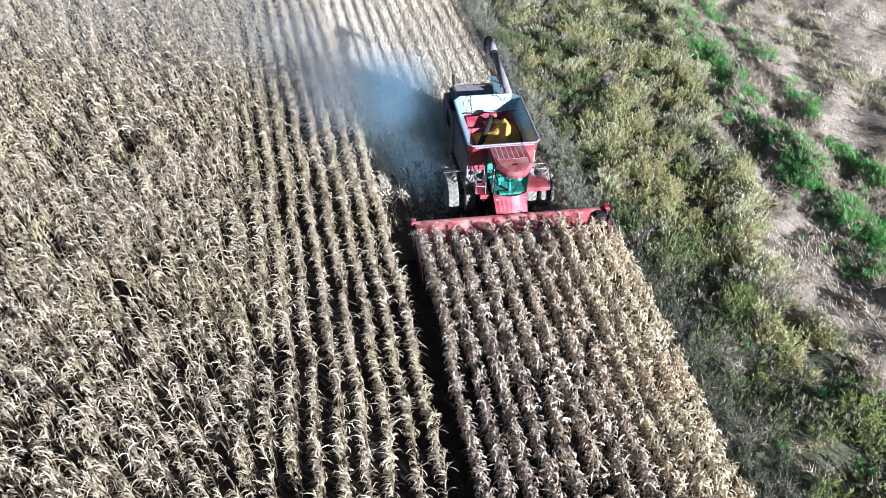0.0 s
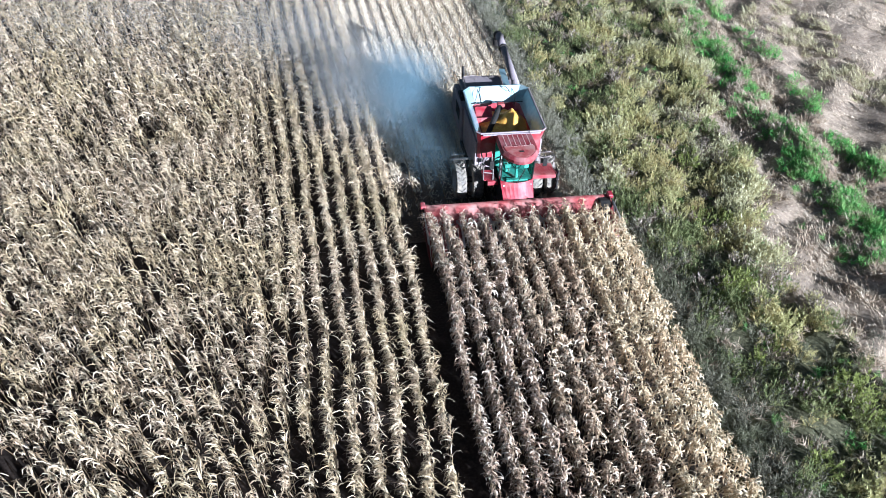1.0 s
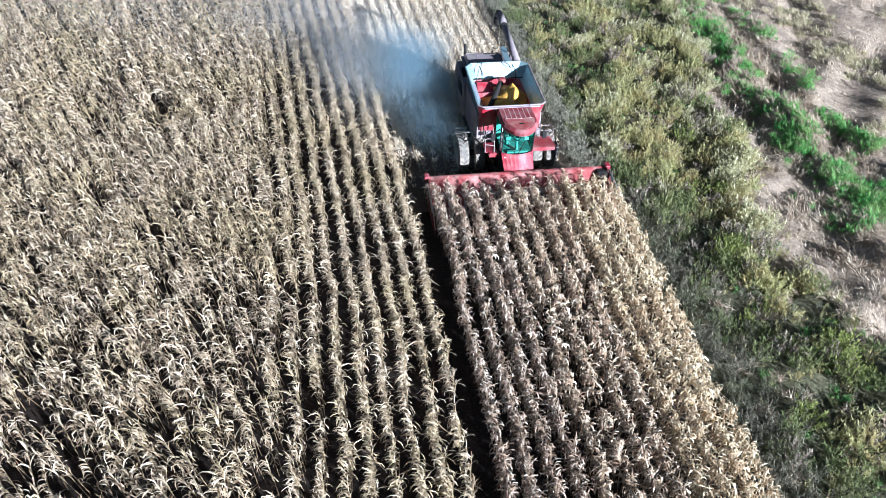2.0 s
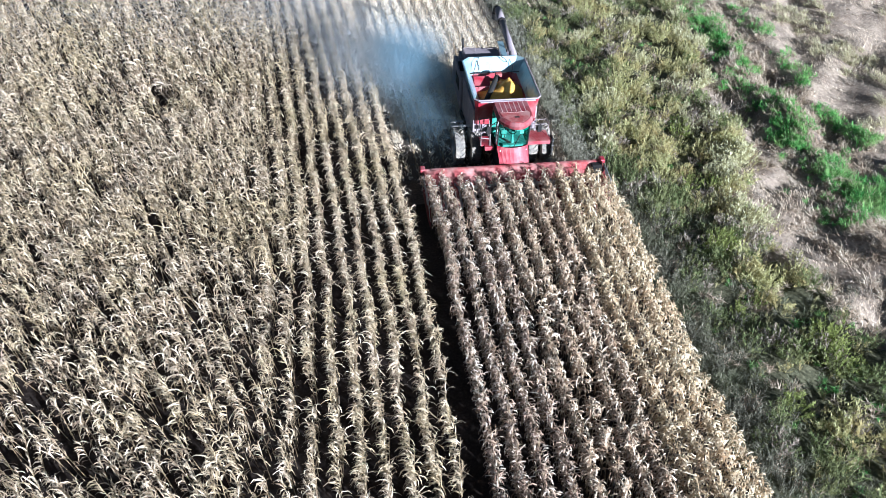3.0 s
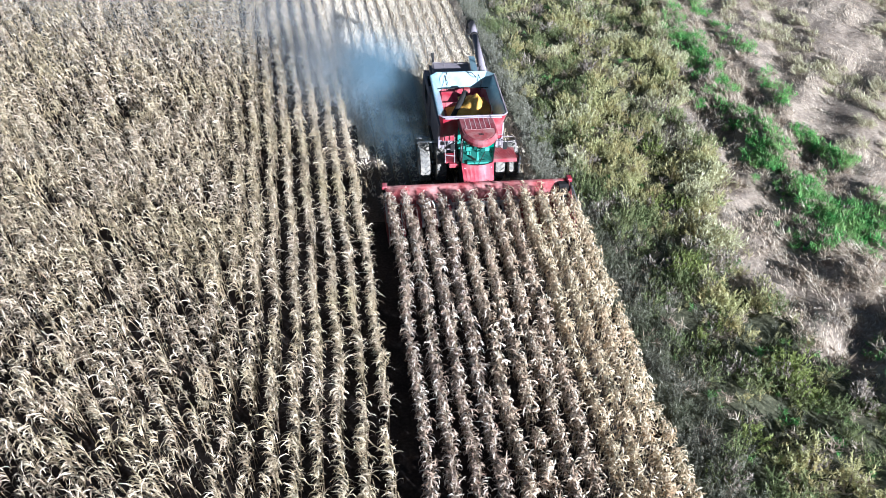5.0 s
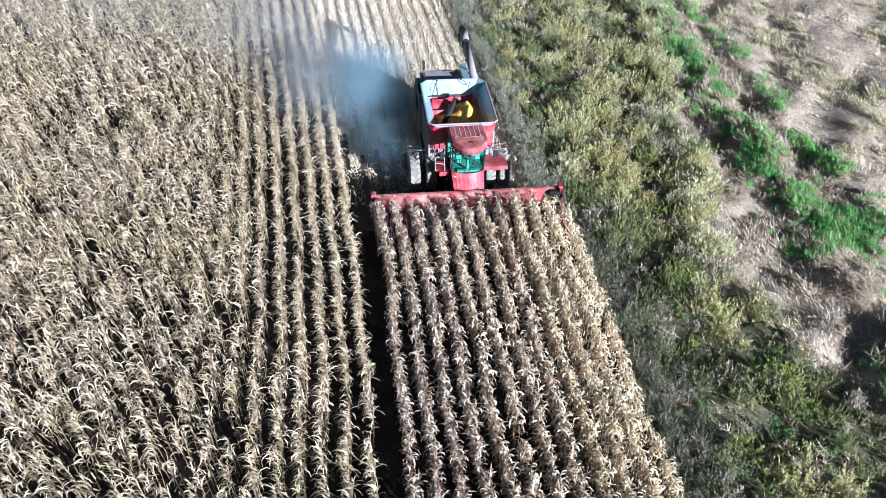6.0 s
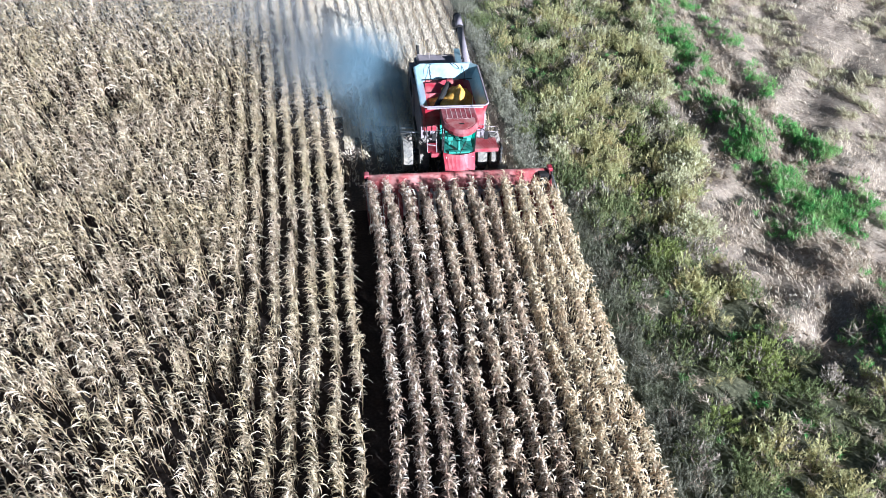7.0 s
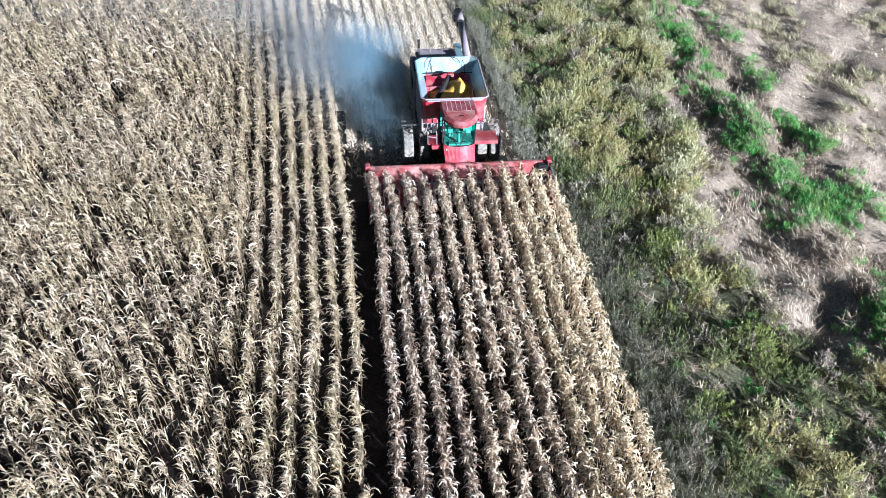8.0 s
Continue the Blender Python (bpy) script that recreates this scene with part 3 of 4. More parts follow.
    part("auger_cradle", box(0.95, 8.6, 3.62, 0.34, 2.6, 0.05, 0.01, Matrix.Rotation(radians(-3), 4, "Z")), M_EXT, c, "pale tray beside the unloading tube")
    part("cradle_post", tube([(1.2, 8.9, 3.3), (1.3, 8.9, 3.85)], 0.05, 8), M_DARK, c)
    build_cab(c)
    # feeder house and axle
    part("feeder_house", slab([(0.15, 0.55), (0.15, 1.3), (1.7, 1.85), (2.8, 1.7), (2.8, 0.95)], -0.7, 0.7, 0.03), M_DARK, c, "black feeder house")
    for s in (-1, 1):
        for d in (0.0, 0.06):
            part("hydraulic_hose", tube([(s * 0.78, 1.6, 1.1 + d), (s * (0.95 + d), 0.9, 1.25), (s * 0.9, 0.45, 1.2), (s * 0.8, 0.25, 1.1)], 0.02, 6), M_DARK, c)
        part("lift_ram", tube([(s * 0.55, 2.4, 0.7), (s * 0.55, 0.6, 0.55)], [0.07, 0.04], 8), M_STEEL, c)
    part("front_axle", tube([(-2.55, 2.95, 0.98), (2.55, 2.95, 0.98)], 0.16, 12), M_DARK, c)
    part("rear_axle", box(0, 7.6, 0.75, 2.4, 0.25, 0.25, 0.04), M_DARK, c)
    for x, s in ((-2.42, -1), (-1.56, -1), (1.5, 1), (2.22, 1)):
        wheel(c, x, 2.95, 0.98, 0.54, s)
    for s in (-1, 1):
        wheel(c, s * 1.3, 7.6, 0.66, 0.42, s)
    # access platforms, steps and rails
    part("platform", box(1.55, 2.05, 1.9, 1.35, 1.1, 0.07, 0.02), M_REDDUST, c, "dusty red tread-plate platform")
    for k in range(9):
        part("tread_bar", box(1.02 + k * 0.14, 2.05, 1.945, 0.03, 0.95, 0.02, 0, Matrix.Rotation(radians(18), 4, "Z")), M_RED, c)
    part("platform_skirt", box(1.55, 1.5, 1.84, 1.35, 0.05, 0.18, 0.01), M_RED, c)
    railing(c, [[(1.0, 2.55, 1.93), (1.0, 2.55, 2.75), (1.6, 2.55, 2.75), (1.6, 2.55, 1.93)], [(1.65, 2.58, 1.93), (1.65, 2.58, 2.6), (2.2, 2.58, 2.6), (2.22, 2.1, 2.6), (2.22, 2.1, 1.93)], [(1.0, 2.55, 2.35), (1.6, 2.55, 2.35)], [(1.65, 2.58, 2.3), (2.2, 2.58, 2.3)]], 0.022)
    part("small_platform", box(-1.15, 1.85, 1.88, 0.62, 0.9, 0.07, 0.02), M_RED, c, "small red platform")
    part("platform_nose", slab([(1.2, 1.7), (1.2, 1.92), (1.5, 1.92), (1.5, 1.7)], -1.3, -0.8, 0.02), M_RED, c)
    railing(c, [[(-1.45, 2.35, 1.9), (-1.45, 2.35, 2.95), (-0.92, 2.3, 2.95), (-0.92, 2.3, 1.9)], [(-1.47, 2.3, 2.9), (-1.5, 1.45, 2.75), (-1.48, 1.42, 1.9)], [(-1.45, 1.42, 2.7), (-1.05, 1.35, 2.7), (-1.02, 1.35, 1.9)], [(-1.47, 1.9, 2.45), (-1.49, 1.42, 2.35), (-1.04, 1.37, 2.3)]], 0.03)
    part("ladder", box(2.42, 2.0, 1.35, 0.05, 0.5, 1.15, 0.01), M_DARK, c, "folded black ladder")
    for k in range(4):
        part("rung", box(2.45, 2.0, 0.9 + 0.27 * k, 0.12, 0.5, 0.04), M_STEEL, c)
    part("fender_bar", box(-2.1, 3.3, 2.02, 1.35, 0.14, 0.05, 0.01), M_STEEL, c, "pale bar over the dual wheels")
    part("fender_plate", box(-2.35, 3.95, 1.9, 0.7, 0.16, 0.04, 0.01), M_STEEL, c)


def cab_outline(z, w, y_front, y_back, bow):
    pts = []
    for k in range(9):
        u = -1 + 2 * k / 8
        pts.append((w * u * (1 - 0.06 * u * u), y_front + bow * u * u, z))
    return pts + [(w, y_front + bow + 0.25, z), (w, y_back, z), (-w, y_back, z), (-w, y_front + bow + 0.25, z)]


def build_cab(c):
    ox = 0.1
    bot, top = cab_outline(2.02, 0.84, 0.78, 2.45, 0.3), cab_outline(3.62, 0.86, 0.4, 2.45, 0.5)
    cab = part("cab", shell([[(x + ox, y, z - 0.14) for x, y, z in bot], [(x + ox, y, z) for x, y, z in bot]], cap_first=True, cap_last=True), M_DARK, c, "cab with a green-tinted curved windscreen")
    off = lambda p: (p[0] + ox, p[1], p[2])
    # windscreen, doors and posts
    ws = bmesh.new()
    low = [ws.verts.new(off(p)) for p in bot[:9]]
    high = [ws.verts.new(off(p)) for p in top[:9]]
    for i in range(8):
        ws.faces.new((low[i], low[i + 1], high[i + 1], high[i]))
    glass = part("windscreen", ws, M_GLASS, cab, "green-tinted curved windscreen", smooth=True)
    glass.visible_shadow = False
    for a, b in ((9, 10), (11, 12)):
        gm = bmesh.new()
        q = [gm.verts.new(off(p)) for p in (bot[a], bot[b], top[b], top[a])]
        gm.faces.new(q)
        pane = part("door_glass", gm, M_GLASS, cab)
        pane.visible_shadow = False
    for i in (0, 8, 9, 12):
        part("cab_post", tube([off(bot[i]), off(top[i])], 0.035, 6), M_DARK, cab)
    part("cab_rear_wall", box(ox, 2.47, 2.8, 1.7, 0.06, 1.7, 0.01), M_TRIM, cab)
    # inside
    part("cab_floor", box(ox, 1.7, 2.05, 1.5, 1.3, 0.04), M_TRIM, cab)
    part("operator_seat", box(ox, 1.95, 2.5, 0.52, 0.5, 0.14, 0.05), M_SEAT, cab, "dark seat cushion")
    part("seat_back", box(ox, 2.22, 2.85, 0.5, 0.13, 0.7, 0.05), M_SEAT, cab)
    part("steering_column", tube([(ox, 1.15, 2.05), (ox, 1.3, 2.72)], [0.09, 0.05], 10), M_TRIM, cab, "grey steering column")
    part("steering_wheel", tube([(ox + 0.2 * math.cos(a), 1.32 + 0.17 * math.sin(a), 2.76 + 0.1 * math.sin(a)) for a in [2 * math.pi * k / 16 for k in range(17)]], 0.02, 6), M_DARK, cab)
    part("console", box(ox - 0.42, 1.7, 2.42, 0.22, 0.7, 0.2, 0.04), M_TRIM, cab)
    part("monitor", box(ox - 0.45, 1.25, 2.75, 0.28, 0.05, 0.22, 0.015), M_TRIM, cab, "grey display")
    part("monitor", box(ox + 0.5, 1.25, 2.7, 0.22, 0.05, 0.18, 0.015), M_LENS, cab, "pale display")
    part("dash_shelf", box(ox, 1.02, 2.1, 1.1, 0.22, 0.1, 0.03), M_TRIM, cab)
    part("wiper", tube([(ox - 0.05, 0.72, 2.05), (ox + 0.25, 0.55, 3.0)], 0.018, 5), M_DARK, cab)
    # roof
    rl = [(x + ox, y, z) for x, y, z in cab_outline(3.6, 0.9, -0.05, 2.4, 0.75)]
    rm = [(x, y, 3.78) for x, y, z in [(p[0] + ox, p[1], 0) for p in cab_outline(0, 0.93, -0.1, 2.42, 0.78)]]
    rt = [(p[0] + ox, p[1], 3.92) for p in cab_outline(0, 0.84, 0.05, 2.34, 0.72)]
    roof = part("cab_roof", shell([rl, rm, rt], cap_first=True, cap_last=True), M_ROOF, cab, "dust-filmed red cab roof with pale ribs")
    visor = [(p[0] + ox, p[1] + 0.12, 3.93) for p in cab_outline(0, 0.74, -0.02, 1.05, 0.6)]
    part("roof_visor", shell([visor, [(x, y, 3.945) for x, y, z in visor]], cap_first=True, cap_last=True), M_REDDUST, roof, "dust-greyed visor")
    part("roof_mark", box(ox + 0.03, 0.62, 3.955, 0.22, 0.1, 0.012), M_DARK, roof, "small dark mark")
    for k in range(6):
        part("roof_rib", box(ox - 0.6 + 0.24 * k, 1.72, 3.924, 0.04, 0.95, 0.014, 0.004), M_RIB, roof, "pale pink raised rib")
    part("roof_groove", tube([(ox - 0.68, 1.2, 3.93), (ox - 0.2, 1.12, 3.935), (ox + 0.2, 1.12, 3.935), (ox + 0.68, 1.2, 3.93)], 0.02, 5), M_RIB, roof)
    for x in (-0.7, -0.45, 0.45, 0.7):
        part("roof_lamp", box(ox + x, 0.42 + 0.45 * x * x, 3.68, 0.16, 0.06, 0.1, 0.02), M_LENS, roof, "clear work lamp")
    part("roof_aerial", tube([(ox + 0.75, 2.25, 3.9), (ox + 0.78, 2.3, 4.7)], 0.012, 5), M_DARK, roof)
    # red skirt under the windscreen
    sk = [(ox + u * 0.82, 0.72 + 0.28 * u * u, 2.06) for u in [-1 + k / 4 for k in range(9)]]
    sl = [(ox + u * 0.76, 0.3 + 0.06 * u * u, 1.4) for u in [-1 + k / 4 for k in range(9)]]
    back = lambda ring, d: [(x, y + d, z) for x, y, z in ring]
    bm = shell([sk, sl, back(sl, 0.5), back(sk, 0.5), sk], close=False)
    part("front_skirt", bm, M_RED, cab, "red sheet below the windscreen")
    part("skirt_sill", tube([(x, y - 0.02, z + 0.02) for x, y, z in sk], 0.03, 6), M_RED, cab)
    for s in (-1, 1):
        part("skirt_lamp", box(ox + s * 0.66, 0.82, 1.86, 0.09, 0.08, 0.14, 0.015), M_LENS, cab, "small clear lamp")
        mir = part("mirror", box(ox + s * 1.32, 0.95, 3.05, 0.22, 0.07, 0.42, 0.03), M_DARK, cab, "black wing mirror")
        part("mirror_arm", tube([(ox + s * 0.86, 1.05, 3.5), (ox + s * 1.2, 0.9, 3.4), (ox + s * 1.32, 0.95, 3.2)], 0.02, 6), M_DARK, mir)


build_combine()


def build_grain():
    """A heap of shelled corn with a raised peak."""
    n = 70
    xs, ys = np.linspace(-1.3, 1.45, n), np.linspace(2.9, 6.2, n)
    gx, gy = np.meshgrid(xs, ys)
    z = 3.0 + 0.88 * np.exp(-np.hypot(gx - 0.62, (gy - 4.75) * 0.8) * 1.3) - 0.1 * np.hypot(gx - 0.4, gy - 4.6) * 0.6 + 0.03 * np.sin(9 * gx + 2 * gy) * np.sin(8 * gy) + 0.05 * np.sin(5.3 * gx + 1.1 * np.sin(6 * gy)) * np.sin(4.1 * gy + gx) + 0.3 * np.exp(-(((gx - 0.66 - 0.08 * np.sin(3 * gy)) / 0.2) ** 2)) * np.exp(-(((gy - 4.2) / 0.75) ** 2))
    v = np.stack([gx, gy, z], -1).reshape(-1, 3)
    i = (np.arange(n - 1)[:, None] * n + np.arange(n - 1)[None, :]).ravel()
    q = np.stack([i, i + 1, i + n + 1, i + n], -1)
    base = v.copy()
    base[:, 2] = 2.66
    v2 = np.concatenate([v, base])
    edge = [k for k in range(n - 1)]
    rim = []
    for k in edge:
        rim += [(k + 1, k, k + n * n, k + 1 + n * n), ((n - 1) * n + k, (n - 1) * n + k + 1, (n - 1) * n + k + 1 + n * n, (n - 1) * n + k + n * n),
                (k * n, (k + 1) * n, (k + 1) * n + n * n, k * n + n * n), ((k + 1) * n + n - 1, k * n + n - 1, k * n + n - 1 + n * n, (k + 1) * n + n - 1 + n * n)]
    ob = new("grain_heap", raw_mesh("grain_heap", v2, np.concatenate([q, np.array(rim)]), [M_GRAIN], smooth=True))
    tagged(ob, "heap of golden shelled corn in the grain tank", "grain", kind="stuff")


build_grain()


def build_header():
    h = thing("corn_header", "wide red twelve-row corn header under chaff dust", "header")
    x0, x1 = -4.45, 4.68
    part("back_sheet", slab([(0.22, 0.45), (0.22, 1.36), (0.14, 1.44), (0.02, 1.44), (-0.1, 1.34), (-0.55, 0.78), (-0.5, 0.45)], x0, x1, 0.02), M_REDDUST, h, "dust-filmed red back sheet")
    part("top_beam", box((x0 + x1) / 2, 0.14, 1.4, x1 - x0, 0.18, 0.1, 0.03), M_REDDUST, h, "red top beam")
    part("lower_beam", box((x0 + x1) / 2, 0.18, 0.5, x1 - x0, 0.24, 0.24, 0.03), M_DARK, h)
    part("cross_auger", tube([(x0 + 0.15, -0.72, 0.78), (x1 - 0.15, -0.72, 0.78)], 0.13, 12), M_STEEL, h, "steel cross auger")
    for s, a0, a1 in ((1, x0 + 0.2, -0.6), (-1, x1 - 0.2, 0.6)):
        bm, turns, k = bmesh.new(), 9, 110
        prev = None
        for i in range(k + 1):
            a = 2 * math.pi * turns * i / k * s
            x = a0 + (a1 - a0) * i / k
            pair = [bm.verts.new((x, -0.72 + r * math.cos(a), 0.78 + r * math.sin(a))) for r in (0.12, 0.3)]
            if prev:
                bm.faces.new((prev[0], prev[1], pair[1], pair[0]))
            prev = pair
        part("auger_flight", bm, M_STEEL, h, "worn steel flighting")
    for k in range(13):
        x = (k - 6) * 0.765 + (0.1 if k == 0 else 0)
        end = k in (0, 12)
        wide = 0.16 if end else 0.25
        up = 0.34 if end else 0.0
        rings = []
        for y, w, z, hgt in ((-0.85, 1.0, 0.72, 0.34), (-1.5, 0.95, 0.6, 0.32), (-2.2, 0.7, 0.42, 0.24), (-2.75, 0.35, 0.26, 0.12), (-2.98, 0.1, 0.16, 0.04)):
            lift = up * max(0.0, 1 + (y + 0.85) / 2.0)
            rings.append([(x + wide * w * u, y, z + lift + hgt * v) for u, v in ((-1, -0.4), (-0.9, 0.3), (-0.45, 0.8), (0.0, 1.0), (0.45, 0.8), (0.9, 0.3), (1, -0.4))])
        # only the right end divider keeps the lit red, the others are coloured as shaded
        sn = part("snout", shell(rings, cap_first=True, cap_last=True), M_RED if k == 12 else M_SHADED_RED, h, "worn red row divider", smooth=False)
        part("wear_strip", tube([(x, -1.3, 1.02 + up * 0.7), (x, -2.1, 0.72 + up * 0.35), (x, -2.8, 0.36)], 0.02, 5), M_STEEL, sn)
        if k < 12:
            xr = x + 0.3825
            for d in (-0.11, 0.11):
                part("deck_plate", box(xr + d, -1.35, 0.62, 0.12, 1.3, 0.03, 0.006, Matrix.Rotation(radians(18), 4, "X")), M_STEEL, h)
            part("gearbox", box(xr, -0.75, 0.4, 0.3, 0.35, 0.2, 0.03), M_DARK, h)
    for x, s in ((x0, -1), (x1, 1)):
        part("end_plate", slab([(0.25, 0.4), (0.25, 1.5), (-0.2, 1.55), (-0.9, 1.2), (-1.7, 0.95), (-1.7, 0.5)], x, x + s * 0.06, 0.01), M_SHADED_RED, h, "worn red end plate, darkened as in shade")
        part("end_cap", box(x + s * 0.1, 0.1, 1.5, 0.26, 0.42, 0.2, 0.05), M_RED, h, "red end cap")
        part("end_drive_cover", box(x + s * 0.13, -0.25, 1.05, 0.2, 0.8, 0.6, 0.05), M_DARK, h, "black drive cover")
        if s > 0:
            part("end_hood", slab([(0.05, 0.75), (0.05, 1.42), (-0.35, 1.46), (-1.0, 1.2), (-1.0, 0.75)], x - 0.52, x - 0.01, 0.03), M_DARK, h, "black hood at the header end")
        part("end_post", tube([(x + s * 0.12, -0.45, 1.45), (x + s * 0.12, -1.5, 1.35), (x + s * 0.1, -2.2, 0.95)], 0.04, 8), M_STEEL, h, "steel end guide bar")


build_header()

# ---------------------------------------------------------------- cut strip


def flakes(x, y, z, length, width, yaw, pitch):
    """Small crumpled strips of three corners' pairs each, as one array."""
    n = len(x)
    d = np.stack([np.cos(yaw) * np.cos(pitch), np.sin(yaw) * np.cos(pitch), np.sin(pitch)], -1)
    a = np.stack([-np.sin(yaw), np.cos(yaw), rng.normal(0, 0.3, n)], -1)
    o = np.stack([x, y, z], -1)
    mid = o + d * (length / 2)[:, None]
    tip = o + (d * length[:, None]) * np.array([1, 1, 0.2])
    w = (a * width[:, None]) / 2
    v = np.stack([o - w * 0.7, o + w * 0.7, mid - w, mid + w, tip - w * 0.3, tip + w * 0.3], 1)
    f = np.array([(0, 1, 3, 2), (2, 3, 5, 4)])
    return v.reshape(-1, 3), repeat_faces(f, 6, n)


def chips(x, y, z, length, width, yaw, pitch):
    """Folded scraps of husk: two triangles that share a crease."""
    n = len(x)
    d = np.stack([np.cos(yaw) * np.cos(pitch), np.sin(yaw) * np.cos(pitch), np.sin(pitch)], -1) * length[:, None]
    a = np.stack([-np.sin(yaw), np.cos(yaw), rng.normal(0, 0.5, n)], -1) * width[:, None]
    o = np.stack([x, y, z], -1)
    v = np.stack([o, o + d * 0.5 - a, o + d, o + d * 0.5 + a], 1)
    return v.reshape(-1, 3), repeat_faces(np.array([(0, 1, 2), (0, 2, 3)]), 4, n)


def build_residue():
    n = 140000
    y = rng.uniform(1.2, 37, n)
    lo, hi = -4.9 + bend(y), weed_edge(y) + 0.35
    x = lo + (hi - lo) * rng.random(n)
    strip = np.cos((x - 0.6 * bend(y)) / ROW * 2 * math.pi)
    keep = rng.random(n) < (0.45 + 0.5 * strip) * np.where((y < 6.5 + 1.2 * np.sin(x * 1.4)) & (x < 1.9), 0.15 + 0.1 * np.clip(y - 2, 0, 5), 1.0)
    x, y = x[keep], y[keep]
    m = len(x)
    v, f = chips(x, y, rng.uniform(0.01, 0.14, m), rng.uniform(0.06, 0.28, m), rng.uniform(0.014, 0.04, m), rng.uniform(0, 6.28, m), rng.uniform(0.0, 1.15, m))
    tagged(new("crop_residue", raw_mesh("crop_residue", v, f, [M_HUSK])), "pale litter of husks and chopped leaves on stubble", "crop litter", kind="stuff")
    rows = np.repeat(np.arange(11), 200)
    y = 1.8 + np.tile(np.arange(200), 11) * 0.2 + rng.normal(0, 0.04, 2200)
    x = (rows - 5) * ROW * 0.95 - 0.38 + rng.normal(0, 0.03, 2200) + 0.6 * bend(y)
    ring = [(0.014 * math.cos(a), 0.014 * math.sin(a)) for a in (0, 2.1, 4.2)]
    base = np.array([(u, w, 0.0) for u, w in ring] + [(u + 0.03, w - 0.02, 0.3) for u, w in ring])
    q = np.array([(0, 1, 4, 3), (1, 2, 5, 4), (2, 0, 3, 5)])
    v = scatter(base[None], np.zeros(2200, dtype=int), x, y, np.zeros(2200), rng.uniform(0, 6.28, 2200), rng.uniform(0.8, 1.6, 2200))
    tagged(new("stubble", raw_mesh("stubble", v, repeat_faces(q, 6, 2200), [M_STALK])), "short cut corn stalks left in rows", "stubble", kind="stuff")


build_residue()

# ---------------------------------------------------------------- weeds and grass


def weed_template(g, stems, height, spread, leaves, leaf_size, slim=0.22, rise=(-0.3, 1.1)):
    """A bushy weed: thin stems that fan out, with small leaves thick towards the top."""
    v, f = [], []
    for s in range(stems):
        a, r = g.uniform(0, 6.28), spread * math.sqrt(g.uniform(0.02, 1))
        h = height * (1 - 0.45 * (r / spread) ** 2) * g.uniform(0.75, 1.15)
        b = np.array([0.25 * r * math.cos(a), 0.25 * r * math.sin(a), 0])
        t = np.array([r * math.cos(a), r * math.sin(a), h])
        k = len(v)
        side = np.array([-math.sin(a), math.cos(a), 0]) * 0.008
        v += [tuple(b - side), tuple(b + side), tuple(t)]
        f.append((k, k + 1, k + 2))
        for q in range(leaves):
            u = 1 - g.uniform(0, 0.75) ** 1.4
            p = b + (t - b) * u
            la, lp = g.uniform(0, 6.28), g.uniform(*rise)
            size = leaf_size * g.uniform(0.6, 1.4)
            d = np.array([math.cos(la) * math.cos(lp), math.sin(la) * math.cos(lp), math.sin(lp)]) * size
            w = np.array([-math.sin(la), math.cos(la), g.uniform(-0.4, 0.4)]) * size * slim
            k = len(v)
            v += [tuple(p - w), tuple(p + d), tuple(p + w)]
            f.append((k, k + 1, k + 2))
    return np.array(v), np.array(f)


def clump_kind(count, **kw):
    made = [weed_template(rng, **kw) for _ in range(count)]
    return np.stack([m[0] for m in made]), made[0][1]


BUSH, BUSH_F = clump_kind(8, stems=27, height=0.7, spread=0.62, leaves=13, leaf_size=0.108, slim=0.17, rise=(0.0, 1.35))
STEM, STEM_F = clump_kind(8, stems=7, height=0.85, spread=0.24, leaves=8, leaf_size=0.14, slim=0.085)
TUFT, TUFT_F = clump_kind(6, stems=5, height=0.32, spread=0.36, leaves=14, leaf_size=0.3, slim=0.055)
LUSH, LUSH_F = clump_kind(6, stems=9, height=0.5, spread=0.36, leaves=10, leaf_size=0.22, slim=0.065, rise=(0.0, 1.2))


